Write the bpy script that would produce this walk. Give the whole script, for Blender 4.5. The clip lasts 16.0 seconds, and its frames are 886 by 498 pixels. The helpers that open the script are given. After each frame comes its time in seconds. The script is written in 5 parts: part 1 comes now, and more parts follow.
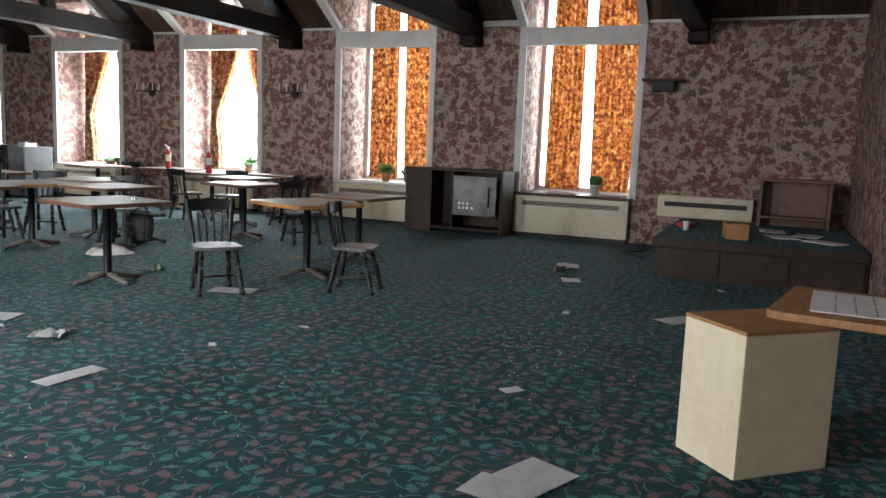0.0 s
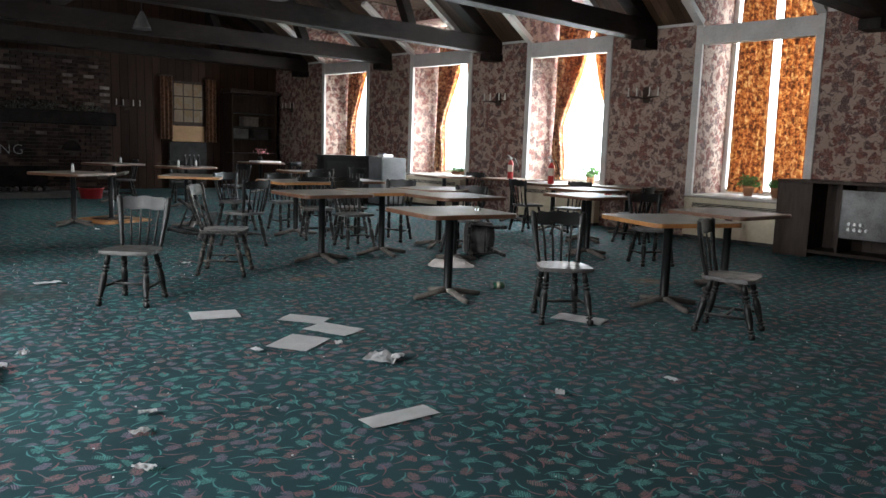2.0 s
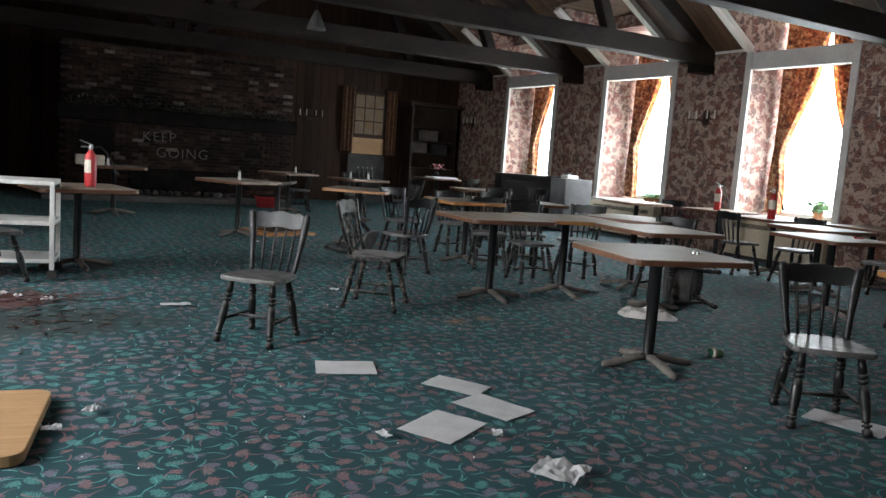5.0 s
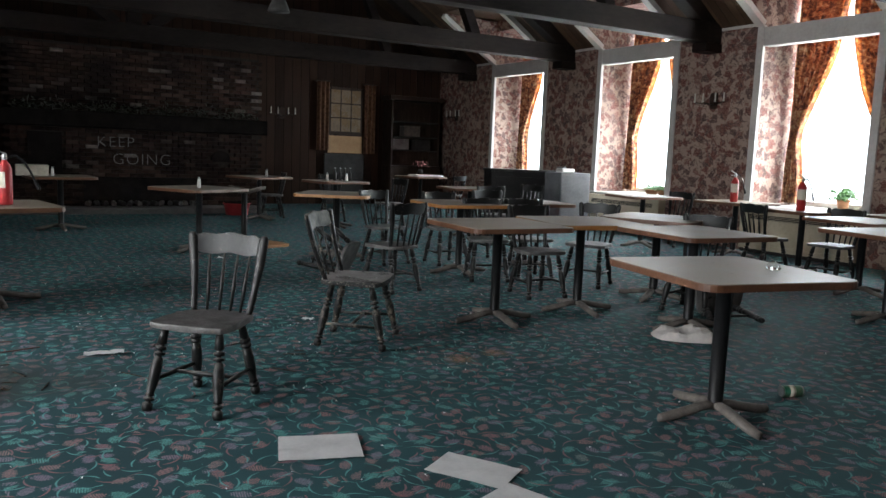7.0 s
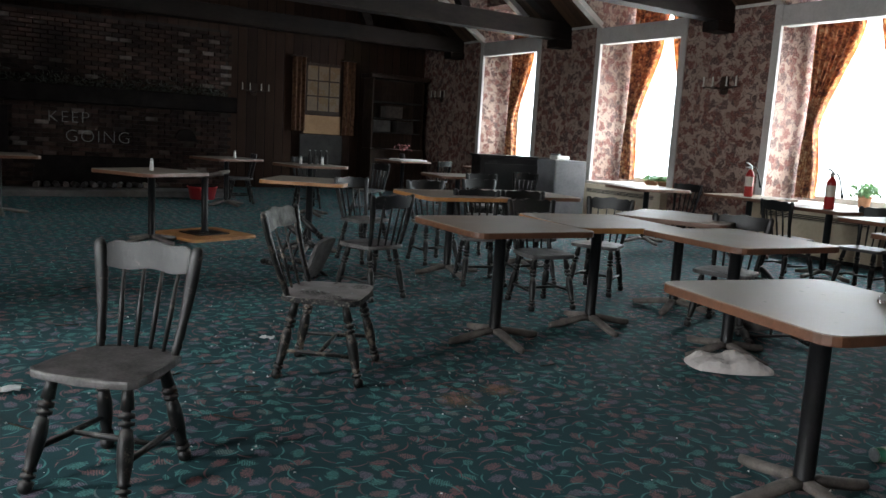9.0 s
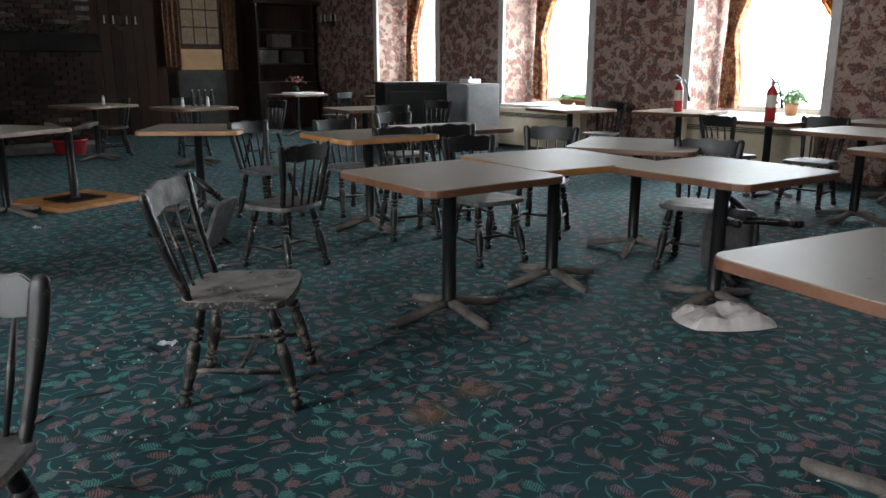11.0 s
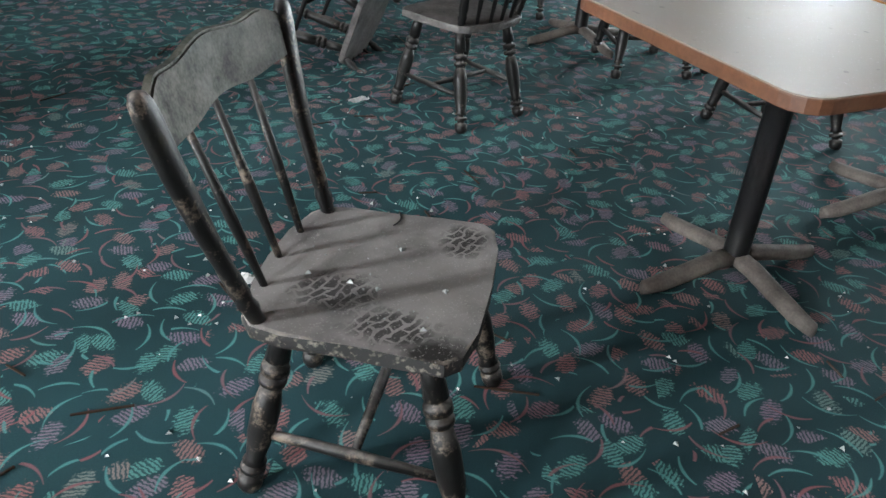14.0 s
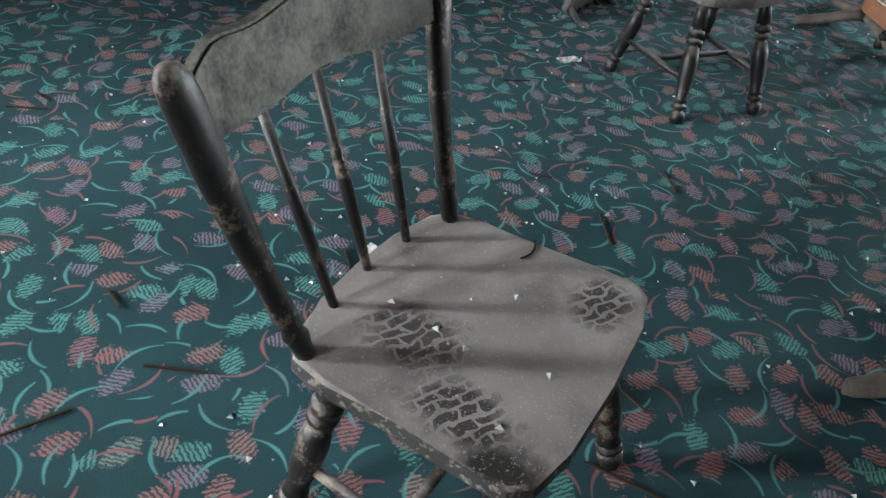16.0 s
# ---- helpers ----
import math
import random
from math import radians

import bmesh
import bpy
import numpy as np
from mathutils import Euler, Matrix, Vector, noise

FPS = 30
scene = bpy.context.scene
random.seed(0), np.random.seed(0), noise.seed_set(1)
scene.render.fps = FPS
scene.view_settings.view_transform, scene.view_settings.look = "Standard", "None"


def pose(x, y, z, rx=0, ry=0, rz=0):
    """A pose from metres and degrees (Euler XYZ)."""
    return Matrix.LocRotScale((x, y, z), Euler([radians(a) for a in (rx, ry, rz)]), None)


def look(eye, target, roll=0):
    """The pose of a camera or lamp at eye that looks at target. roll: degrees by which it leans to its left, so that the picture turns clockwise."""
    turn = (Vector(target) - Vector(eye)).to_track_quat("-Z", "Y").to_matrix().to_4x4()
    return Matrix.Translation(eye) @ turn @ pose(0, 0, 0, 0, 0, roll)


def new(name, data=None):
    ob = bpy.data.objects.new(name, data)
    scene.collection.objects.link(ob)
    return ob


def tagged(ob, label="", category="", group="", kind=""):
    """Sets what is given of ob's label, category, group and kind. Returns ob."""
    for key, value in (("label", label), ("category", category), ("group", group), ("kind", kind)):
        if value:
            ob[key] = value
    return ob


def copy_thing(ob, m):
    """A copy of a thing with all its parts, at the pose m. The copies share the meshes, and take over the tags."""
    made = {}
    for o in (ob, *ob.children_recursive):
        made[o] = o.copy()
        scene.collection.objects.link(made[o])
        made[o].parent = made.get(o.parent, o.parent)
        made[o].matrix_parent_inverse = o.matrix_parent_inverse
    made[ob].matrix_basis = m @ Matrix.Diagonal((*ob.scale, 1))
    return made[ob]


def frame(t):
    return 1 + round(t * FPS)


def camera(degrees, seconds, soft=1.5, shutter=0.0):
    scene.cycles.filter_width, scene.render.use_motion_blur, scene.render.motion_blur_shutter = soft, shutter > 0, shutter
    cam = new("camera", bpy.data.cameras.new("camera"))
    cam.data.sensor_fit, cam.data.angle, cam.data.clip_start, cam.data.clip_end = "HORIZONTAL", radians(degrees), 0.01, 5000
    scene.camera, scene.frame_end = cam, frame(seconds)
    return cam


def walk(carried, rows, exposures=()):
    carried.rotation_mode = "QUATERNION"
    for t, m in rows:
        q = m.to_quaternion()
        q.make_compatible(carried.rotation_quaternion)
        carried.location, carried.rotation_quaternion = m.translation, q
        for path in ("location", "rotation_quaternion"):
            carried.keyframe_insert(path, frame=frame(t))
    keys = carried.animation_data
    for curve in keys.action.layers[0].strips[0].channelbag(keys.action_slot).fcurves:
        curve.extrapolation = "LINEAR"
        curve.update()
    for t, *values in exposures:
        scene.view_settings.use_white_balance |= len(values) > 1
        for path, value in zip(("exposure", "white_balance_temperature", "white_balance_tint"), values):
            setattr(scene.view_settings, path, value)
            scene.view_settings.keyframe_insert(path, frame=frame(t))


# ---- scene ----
cam = camera(60.3, 16.0)
PATH = [
    (0, (-1.071, 0.447, 1.391), (0.756, 1.216, 1.120), 2.3),
    (0.5, (-0.909, 0.635, 1.346), (0.823, 1.616, 1.154), 2.8),
    (1, (-0.772, 0.9, 1.365), (0.865, 2.036, 1.192), 1.3),
    (1.5, (-0.607, 1.058, 1.336), (0.894, 2.356, 1.09), 0.5),
    (2, (-0.297, 1.265, 1.312), (1.047, 2.721, 1.044), 1.9),
    (2.5, (-0.134, 1.415, 1.311), (1.116, 2.952, 1.039), 2.9),
    (3, (-0.03, 1.688, 1.302), (1.174, 3.263, 1.035), 2.6),
    (3.5, (0.062, 1.899, 1.297), (1.262, 3.471, 1.001), 2.1),
    (4, (0.241, 2.053, 1.293), (1.383, 3.661, 0.96), 2.9),
    (4.5, (0.446, 2.246, 1.303), (1.477, 3.933, 1.0), 4.3),
    (5, (0.549, 2.448, 1.275), (1.526, 4.177, 1.035), 4.1),
    (5.2, (0.556, 2.55, 1.287), (1.543, 4.274, 1.056), 3.5),
    (7.3, (1.093, 3.693, 1.276), (2.12, 5.39, 1.02), 1.8),
    (7.5, (1.095, 3.787, 1.279), (2.131, 5.478, 1.013), 1.6),
    (8, (1.236, 4.011, 1.276), (2.276, 5.696, 0.995), 1.8),
    (8.5, (1.44, 4.233, 1.293), (2.479, 5.921, 1.027), 3.5),
    (9, (1.518, 4.484, 1.28), (2.58, 6.154, 0.991), 3.3),
    (9.5, (1.566, 4.753, 1.275), (2.749, 6.333, 0.954), 0.7),
    (9.7, (1.597, 4.824, 1.277), (2.804, 6.381, 0.933), 1.0),
    (11.8, (2.107, 5.832, 1.318), (3.355, 7.285, 0.744), -0.1),
    (12, (2.192, 5.954, 1.298), (3.378, 7.438, 0.675), -0.1),
    (12.5, (2.43, 6.23, 1.29), (3.407, 7.815, 0.558), 1.5),
    (13, (2.539, 6.453, 1.282), (3.421, 8.03, 0.424), 3.1),
    (13.5, (2.607, 6.82, 1.252), (3.469, 8.344, 0.285), 2.9),
    (14, (2.664, 7.048, 1.259), (3.494, 8.527, 0.2), 3.7),
    (14.5, (2.788, 7.207, 1.236), (3.4, 8.71, 0.067), 4.7),
    (15, (2.886, 7.304, 1.228), (3.327, 8.792, -0.034), 5.1),
    (15.5, (2.916, 7.344, 1.229), (3.275, 8.851, -0.036), 5.9),
    (16, (2.928, 7.362, 1.23), (3.235, 8.9, -0.012), 6.9),
]
walk(cam, [(t, look(eye, target, roll)) for t, eye, target, roll in PATH],
     [(0, -0.38), (1, -0.72), (2.5, -0.82), (5, -0.78), (8, -1.12), (9, -1.18), (9.7, -1.1), (11.8, -0.64), (13, -0.16), (15, 0.22), (16, 0.26)])

# ---- world, sun, window light ----
wd = bpy.data.worlds.new("sky")
scene.world = wd
wd.use_nodes = True
_n, _l = wd.node_tree.nodes, wd.node_tree.links
_sky = _n.new("ShaderNodeTexSky")
_sky.sky_type, _sky.sun_disc = "NISHITA", False
_sky.sun_elevation, _sky.sun_rotation = radians(48), radians(250)
_l.new(_sky.outputs[0], _n["Background"].inputs[0])
_n["Background"].inputs[1].default_value = 0.15
sun = new("sun", bpy.data.lights.new("sun", "SUN"))
sun.data.energy, sun.data.angle, sun.data.color = 1.0, radians(20), (1.0, 0.96, 0.9)
sun.matrix_world = look((0, 0, 0), (0.62, 0.22, -0.75))

WALL_X, WALL_L, EAVE_L, Y0, Y1 = 10.87, -2.40, -4.07, -0.6, 20.45
PLATE, SLOPE, RIDGE_X = 3.40, 0.62, 3.40
SILL, HEAD, DORMER = 0.68, 4.0, 4.25
WINDOWS = [(2.40, 4.18), (5.83, 7.57), (9.33, 11.07), (12.75, 14.52), (16.22, 18.02)]
WEST_WINDOWS = [(0.92, 2.70), (4.33, 6.10), (7.78, 9.55)]   # opposite wall
EAST_POWER, WEST_POWER = (240, 280, 1250, 1130, 560), (45, 640, 580)
GLASS, GLASS_W = 1.0, 0.35     # depth of the window reveals, east and west


def window_light(x, yc, dirx, power):
    li = new("window_light", bpy.data.lights.new("window_light", "AREA"))
    li.data.shape, li.data.size, li.data.size_y = "RECTANGLE", (1.72 if dirx < 0 else 0.4), 3.36
    li.data.energy, li.data.color = power, ((0.86, 0.95, 1.0) if dirx < 0 else (0.93, 0.97, 1.0))
    li.matrix_world = look((x, yc, 2.34), (x + dirx, yc, 2.34))


for _i, (_a, _b) in enumerate(WINDOWS):
    window_light(WALL_X + GLASS + 0.03, (_a + _b) / 2, -1, EAST_POWER[_i])
for _i, (_a, _b) in enumerate(WEST_WINDOWS):
    window_light(WALL_L - GLASS_W - 0.03, (_a + _b) / 2, 1, WEST_POWER[_i])

# ---- materials ----


def mat(name, base=(0.5, 0.5, 0.5), rough=0.6, metal=0.0):
    m = bpy.data.materials.new(name)
    m.use_nodes = True
    b = m.node_tree.nodes["Principled BSDF"]
    b.inputs["Base Color"].default_value = (*base, 1)
    b.inputs["Roughness"].default_value = rough
    b.inputs["Metallic"].default_value = metal
    return m


class G:
    """A small writer of node graphs for one material."""

    def __init__(self, m):
        self.t = m.node_tree
        self.b = self.t.nodes["Principled BSDF"]

    def node(self, kind, **kw):
        n = self.t.nodes.new(kind)
        for k, v in kw.items():
            if k == "operation":
                n.operation = v
            elif k == "blend_type":
                n.blend_type = v
            elif k == "data_type":
                n.data_type = v
            elif k == "feature":
                n.feature = v
        return n

    def link(self, a, b):
        self.t.links.new(a, b)

    def put(self, sock, v):
        if isinstance(v, (int, float)):
            sock.default_value = v
        elif isinstance(v, tuple):
            sock.default_value = v
        else:
            self.link(v, sock)

    def coord(self, what="Object"):
        return self.node("ShaderNodeTexCoord").outputs[what]

    def scaled(self, vec, s):
        n = self.node("ShaderNodeMapping")
        self.link(vec, n.inputs["Vector"])
        n.inputs["Scale"].default_value = s
        return n.outputs[0]

    def math(self, op, a, b=0.0, c=0.0):
        n = self.node("ShaderNodeMath", operation=op)
        self.put(n.inputs[0], a)
        self.put(n.inputs[1], b)
        self.put(n.inputs[2], c)
        return n.outputs[0]

    def vmath(self, op, a, b=(0, 0, 0)):
        n = self.node("ShaderNodeVectorMath", operation=op)
        self.put(n.inputs[0], a)
        self.put(n.inputs[1], b)
        return n.outputs[0]

    def noise(self, vec, scale, detail=4.0, rough=0.55):
        n = self.node("ShaderNodeTexNoise")
        self.link(vec, n.inputs["Vector"])
        n.inputs["Scale"].default_value, n.inputs["Detail"].default_value, n.inputs["Roughness"].default_value = scale, detail, rough
        return n.outputs["Fac"]

    def ramp(self, v, stops):
        n = self.node("ShaderNodeValToRGB")
        self.link(v, n.inputs[0])
        e = n.color_ramp.elements
        e.remove(e[1])
        for k, (p, c) in enumerate(stops):
            el = e[0] if k == 0 else e.new(p)
            el.position = p
            el.color = (c, c, c, 1) if isinstance(c, (int, float)) else (*c, 1)
        return n.outputs[0]

    def mix(self, f, a, b, blend="MIX"):
        n = self.node("ShaderNodeMix", data_type="RGBA", blend_type=blend)
        self.put(n.inputs[0], f)
        self.put(n.inputs[6], (*a, 1) if isinstance(a, tuple) and len(a) == 3 else a)
        self.put(n.inputs[7], (*b, 1) if isinstance(b, tuple) and len(b) == 3 else b)
        return n.outputs[2]

    def bump(self, h, strength=0.3, dist=0.01):
        n = self.node("ShaderNodeBump")
        self.link(h, n.inputs["Height"])
        n.inputs["Strength"].default_value, n.inputs["Distance"].default_value = strength, dist
        self.link(n.outputs[0], self.b.inputs["Normal"])

    def base(self, c):
        self.link(c, self.b.inputs["Base Color"])

    def rough(self, v):
        self.link(v, self.b.inputs["Roughness"])


def step(g, v, edge, soft):
    """1 where v is below edge."""
    n = g.node("ShaderNodeMapRange")
    g.link(v, n.inputs[0])
    n.inputs[1].default_value, n.inputs[2].default_value = edge + soft, edge - soft
    n.inputs[3].default_value, n.inputs[4].default_value = 0.0, 1.0
    return n.outputs[0]


def worn(name, base, dark, rough=0.6, scale=6.0, metal=0.0, bump=0.15, stretch=(1, 1, 1)):
    """Paint, metal, wood or plaster with grain and stains at two scales."""
    m = mat(name, base, rough, metal)
    g = G(m)
    v = g.scaled(g.coord(), stretch)
    a, b = g.noise(v, scale), g.noise(v, scale * 9, 3.0)
    f = g.math("ADD", g.math("MULTIPLY", a, 0.65), g.math("MULTIPLY", b, 0.35))
    g.base(g.ramp(f, [(0.32, dark), (0.62, base)]))
    g.rough(g.ramp(f, [(0.3, min(1.0, rough + 0.15)), (0.7, max(0.05, rough - 0.1))]))
    g.bump(f, bump, 0.004)
    return m


def carpet_material():
    m = mat("carpet", (0.01, 0.06, 0.06), 0.95)
    g = G(m)
    flat = g.vmath("MULTIPLY", g.coord(), (1.0, 1.0, 0.0))

    def cells(size, shift):
        v = g.vmath("ADD", flat, shift)
        vo = g.node("ShaderNodeTexVoronoi", feature="F1")
        vo.inputs["Scale"].default_value = 1.0 / size
        vo.inputs["Randomness"].default_value = 0.72
        g.link(v, vo.inputs["Vector"])
        rot = g.node("ShaderNodeVectorRotate")
        rot.rotation_type = "Z_AXIS"
        g.link(g.vmath("SUBTRACT", v, vo.outputs["Position"]), rot.inputs["Vector"])
        sep = g.node("ShaderNodeSeparateColor")
        g.link(vo.outputs["Color"], sep.inputs[0])
        g.link(g.math("MULTIPLY", sep.outputs[0], 6.283), rot.inputs["Angle"])
        xyz = g.node("ShaderNodeSeparateXYZ")
        g.link(rot.outputs[0], xyz.inputs[0])
        return rot.outputs[0], xyz.outputs[0], xyz.outputs[1], sep.outputs[1]

    # small curved strokes
    p, x, y, r1 = cells(0.092, (3.1, 1.7, 0.0))
    c = g.math("ABSOLUTE", g.math("SUBTRACT", y, g.math("MULTIPLY_ADD", g.math("MULTIPLY", x, x), 6.5, -0.010)))
    arc = step(g, g.math("MULTIPLY_ADD", g.math("ABSOLUTE", x), 0.056, c), 0.0042, 0.0018)
    arc_tone = g.ramp(r1, [(0.0, (0.11, 0.33, 0.31)), (0.55, (0.10, 0.30, 0.29)), (0.58, (0.33, 0.11, 0.12)), (1.0, (0.25, 0.13, 0.15))])
    # striped leaves
    p, x, y, r2 = cells(0.118, (0.0, 0.0, 0.0))
    n = g.node("ShaderNodeVectorMath", operation="LENGTH")
    g.link(g.vmath("MULTIPLY", p, (22.0, 36.0, 0.0)), n.inputs[0])
    leaf = step(g, g.math("MULTIPLY_ADD", g.noise(flat, 95.0, 2.0), 1.5, n.outputs["Value"]), 1.62, 0.10)
    ragged = g.math("MULTIPLY", g.math("SUBTRACT", g.noise(flat, 85.0, 2.0), 0.5), 9.0)
    stripe = step(g, g.math("SINE", g.math("MULTIPLY_ADD", g.math("MULTIPLY_ADD", y, 0.45, x), 600.0, ragged)), 0.2, 0.5)
    leaf = g.math("MULTIPLY", leaf, g.math("MULTIPLY_ADD", stripe, 0.76, 0.10))
    leaf_tone = g.ramp(r2, [(0.0, (0.12, 0.33, 0.30)), (0.30, (0.11, 0.31, 0.28)), (0.34, (0.34, 0.19, 0.18)), (0.66, (0.36, 0.15, 0.15)), (0.72, (0.26, 0.18, 0.25)), (1.0, (0.25, 0.20, 0.25))])
    col = g.ramp(g.noise(flat, 1.1, 5.0), [(0.28, (0.011, 0.033, 0.040)), (0.55, (0.019, 0.059, 0.069)), (0.75, (0.025, 0.076, 0.088))])
    col = g.mix(leaf, col, leaf_tone)
    col = g.mix(g.math("MULTIPLY", arc, 0.82), col, arc_tone)
    # brown dirt trodden in beside the debris
    d = g.node("ShaderNodeVectorMath", operation="LENGTH")
    g.link(g.vmath("MULTIPLY", g.vmath("SUBTRACT", flat, (0.75, 8.0, 0.0)), (0.85, 1.7, 0.0)), d.inputs[0])
    dirt = step(g, g.math("MULTIPLY_ADD", g.noise(flat, 3.5, 5.0), 1.1, d.outputs["Value"]), 1.25, 0.3)
    col = g.mix(g.math("MULTIPLY", dirt, 0.8), col, (0.022, 0.019, 0.017))
    col = g.mix(g.ramp(g.noise(flat, 2.3, 6.0, 0.65), [(0.58, 0.0), (0.72, 0.45)]), col, (0.030, 0.030, 0.028))
    # orange powder rubbed into the pile
    for px, py, r in ((3.56, 7.485, 0.13), (3.85, 7.53, 0.11), (6.55, 5.51, 0.30)):
        d = g.node("ShaderNodeVectorMath", operation="LENGTH")
        g.link(g.vmath("SUBTRACT", flat, (px, py, 0.0)), d.inputs[0])
        near = step(g, g.math("DIVIDE", d.outputs["Value"], r), 0.5, 0.5)
        grainy = g.math("MULTIPLY", near, g.ramp(g.noise(flat, 130.0, 4.0, 0.7), [(0.40, 0.0), (0.62, 1.0)]))
        col = g.mix(g.math("MULTIPLY", grainy, 0.85), col, (0.36, 0.15, 0.05))
    fuzz = g.noise(flat, 380.0, 2.0)
    col = g.mix(1.0, col, g.ramp(fuzz, [(0.3, 0.6), (0.7, 1.0)]), "MULTIPLY")
    g.base(col)
    g.b.inputs["Specular IOR Level"].default_value = 0.15
    g.b.inputs["Sheen Weight"].default_value, g.b.inputs["Sheen Roughness"].default_value = 0.025, 0.5
    g.b.inputs["Sheen Tint"].default_value = (0.35, 0.85, 0.85, 1)
    return m


def wallpaper_material():
    m = mat("wallpaper", (0.4, 0.28, 0.26), 0.8)
    g = G(m)
    co = g.coord()
    warp = g.vmath("ADD", co, g.vmath("MULTIPLY", g.node("ShaderNodeTexNoise").outputs["Color"], (0.05, 0.05, 0.05)))
    xyz = g.node("ShaderNodeSeparateXYZ")
    g.link(warp, xyz.inputs[0])
    flat = g.node("ShaderNodeCombineXYZ")
    g.link(g.math("ADD", xyz.outputs[0], xyz.outputs[1]), flat.inputs[0])
    g.link(xyz.outputs[2], flat.inputs[1])
    v = flat.outputs[0]
    ground = g.ramp(g.noise(v, 1.6), [(0.3, (0.27, 0.195, 0.158)), (0.7, (0.34, 0.25, 0.205))])
    vo = g.node("ShaderNodeTexVoronoi", feature="F1")
    vo.inputs["Scale"].default_value = 8.2
    vv = g.vmath("ADD", v, g.vmath("MULTIPLY", g.vmath("SUBTRACT", _ncol(g, v, 7.0), (0.5, 0.5, 0.5)), (0.22, 0.16, 0)))
    g.link(vv, vo.inputs["Vector"])
    sep = g.node("ShaderNodeSeparateColor")
    g.link(vo.outputs["Color"], sep.inputs[0])
    blob = step(g, g.math("ADD", vo.outputs["Distance"], g.math("MULTIPLY", g.math("SUBTRACT", g.noise(v, 17.0, 1.5), 0.5), 0.95)), 0.53, 0.05)
    tone = g.ramp(sep.outputs[0], [(0.0, (0.105, 0.038, 0.030)), (0.45, (0.135, 0.048, 0.038)), (0.5, (0.065, 0.042, 0.038)), (0.75, (0.08, 0.052, 0.046)), (0.8, (0.16, 0.085, 0.065))])
    col = g.mix(g.math("MULTIPLY", blob, 0.97), ground, tone)
    vein = g.math("ABSOLUTE", g.math("SUBTRACT", g.noise(vv, 8.5, 1.0), 0.5))
    col = g.mix(g.math("MULTIPLY", step(g, vein, 0.018, 0.008), 0.8), col, (0.07, 0.045, 0.045))
    inner = step(g, g.math("ABSOLUTE", g.math("SUBTRACT", g.noise(v, 30.0, 1.0), 0.5)), 0.03, 0.015)
    col = g.mix(g.math("MULTIPLY", g.math("MULTIPLY", inner, blob), 0.5), col, (0.36, 0.23, 0.20))
    g.base(col)
    g.bump(g.noise(v, 120.0, 2.0), 0.06, 0.002)
    return m


def _ncol(g, v, scale):
    n = g.node("ShaderNodeTexNoise")
    g.link(v, n.inputs["Vector"])
    n.inputs["Scale"].default_value = scale
    return n.outputs["Color"]


def curtain_material():
    m = mat("curtain_cloth", (0.45, 0.13, 0.02), 0.9)
    g = G(m)
    co = g.coord()
    v = g.scaled(co, (1.0, 1.0, 1.3))
    a = g.noise(g.vmath("ADD", v, g.vmath("MULTIPLY", _ncol(g, v, 9.0), (0.1, 0.1, 0.1))), 11.0, 4.0, 0.65)
    col = g.ramp(a, [(0.37, (0.05, 0.014, 0.007)), (0.45, (0.17, 0.038, 0.010)), (0.52, (0.36, 0.095, 0.018)), (0.58, (0.48, 0.17, 0.035)), (0.66, (0.68, 0.42, 0.16))])
    g.base(col)
    front = g.ramp(a, [(0.37, (0.045, 0.017, 0.011)), (0.45, (0.14, 0.050, 0.025)), (0.53, (0.26, 0.12, 0.055)), (0.60, (0.38, 0.24, 0.14)), (0.70, (0.48, 0.37, 0.26))])
    g.base(front)
    tr = g.node("ShaderNodeBsdfTranslucent")
    g.link(col, tr.inputs[0])
    mx = g.node("ShaderNodeMixShader")
    mx.inputs[0].default_value = 0.24
    out = g.t.nodes["Material Output"]
    g.link(g.b.outputs[0], mx.inputs[1])
    g.link(tr.outputs[0], mx.inputs[2])
    g.link(mx.outputs[0], out.inputs[0])
    return m


def board_material(name, c1, c2, width, axis, rough=0.6):
    """Boards side by side along one axis (0, 1 or 2), each with its own tone and a dark joint."""
    m = mat(name, c1, rough)
    g = G(m)
    co = g.coord()
    xyz = g.node("ShaderNodeSeparateXYZ")
    g.link(co, xyz.inputs[0])
    u = g.math("DIVIDE", xyz.outputs[axis], width)
    idx = g.math("FLOOR", u)
    wn = g.node("ShaderNodeTexWhiteNoise")
    wn.noise_dimensions = "1D"
    g.link(idx, wn.inputs["W"])
    st = [9.0, 9.0, 9.0]
    st[axis] = 60.0
    st[1 if axis == 2 else (2 if axis == 0 else 0)] = 1.5
    grain = g.noise(g.scaled(co, tuple(st)), 1.0, 6.0)
    f = g.math("ADD", g.math("MULTIPLY", wn.outputs[0], 0.5), g.math("MULTIPLY", grain, 0.6))
    col = g.ramp(f, [(0.2, c2), (0.85, c1)])
    fr = g.math("FRACT", u)
    joint = step(g, g.math("MINIMUM", fr, g.math("SUBTRACT", 1.0, fr)), 0.03, 0.015)
    g.base(g.mix(joint, col, tuple(0.25 * c for c in c2)))
    g.bump(g.math("SUBTRACT", grain, g.math("MULTIPLY", joint, 2.0)), 0.4, 0.005)
    return m


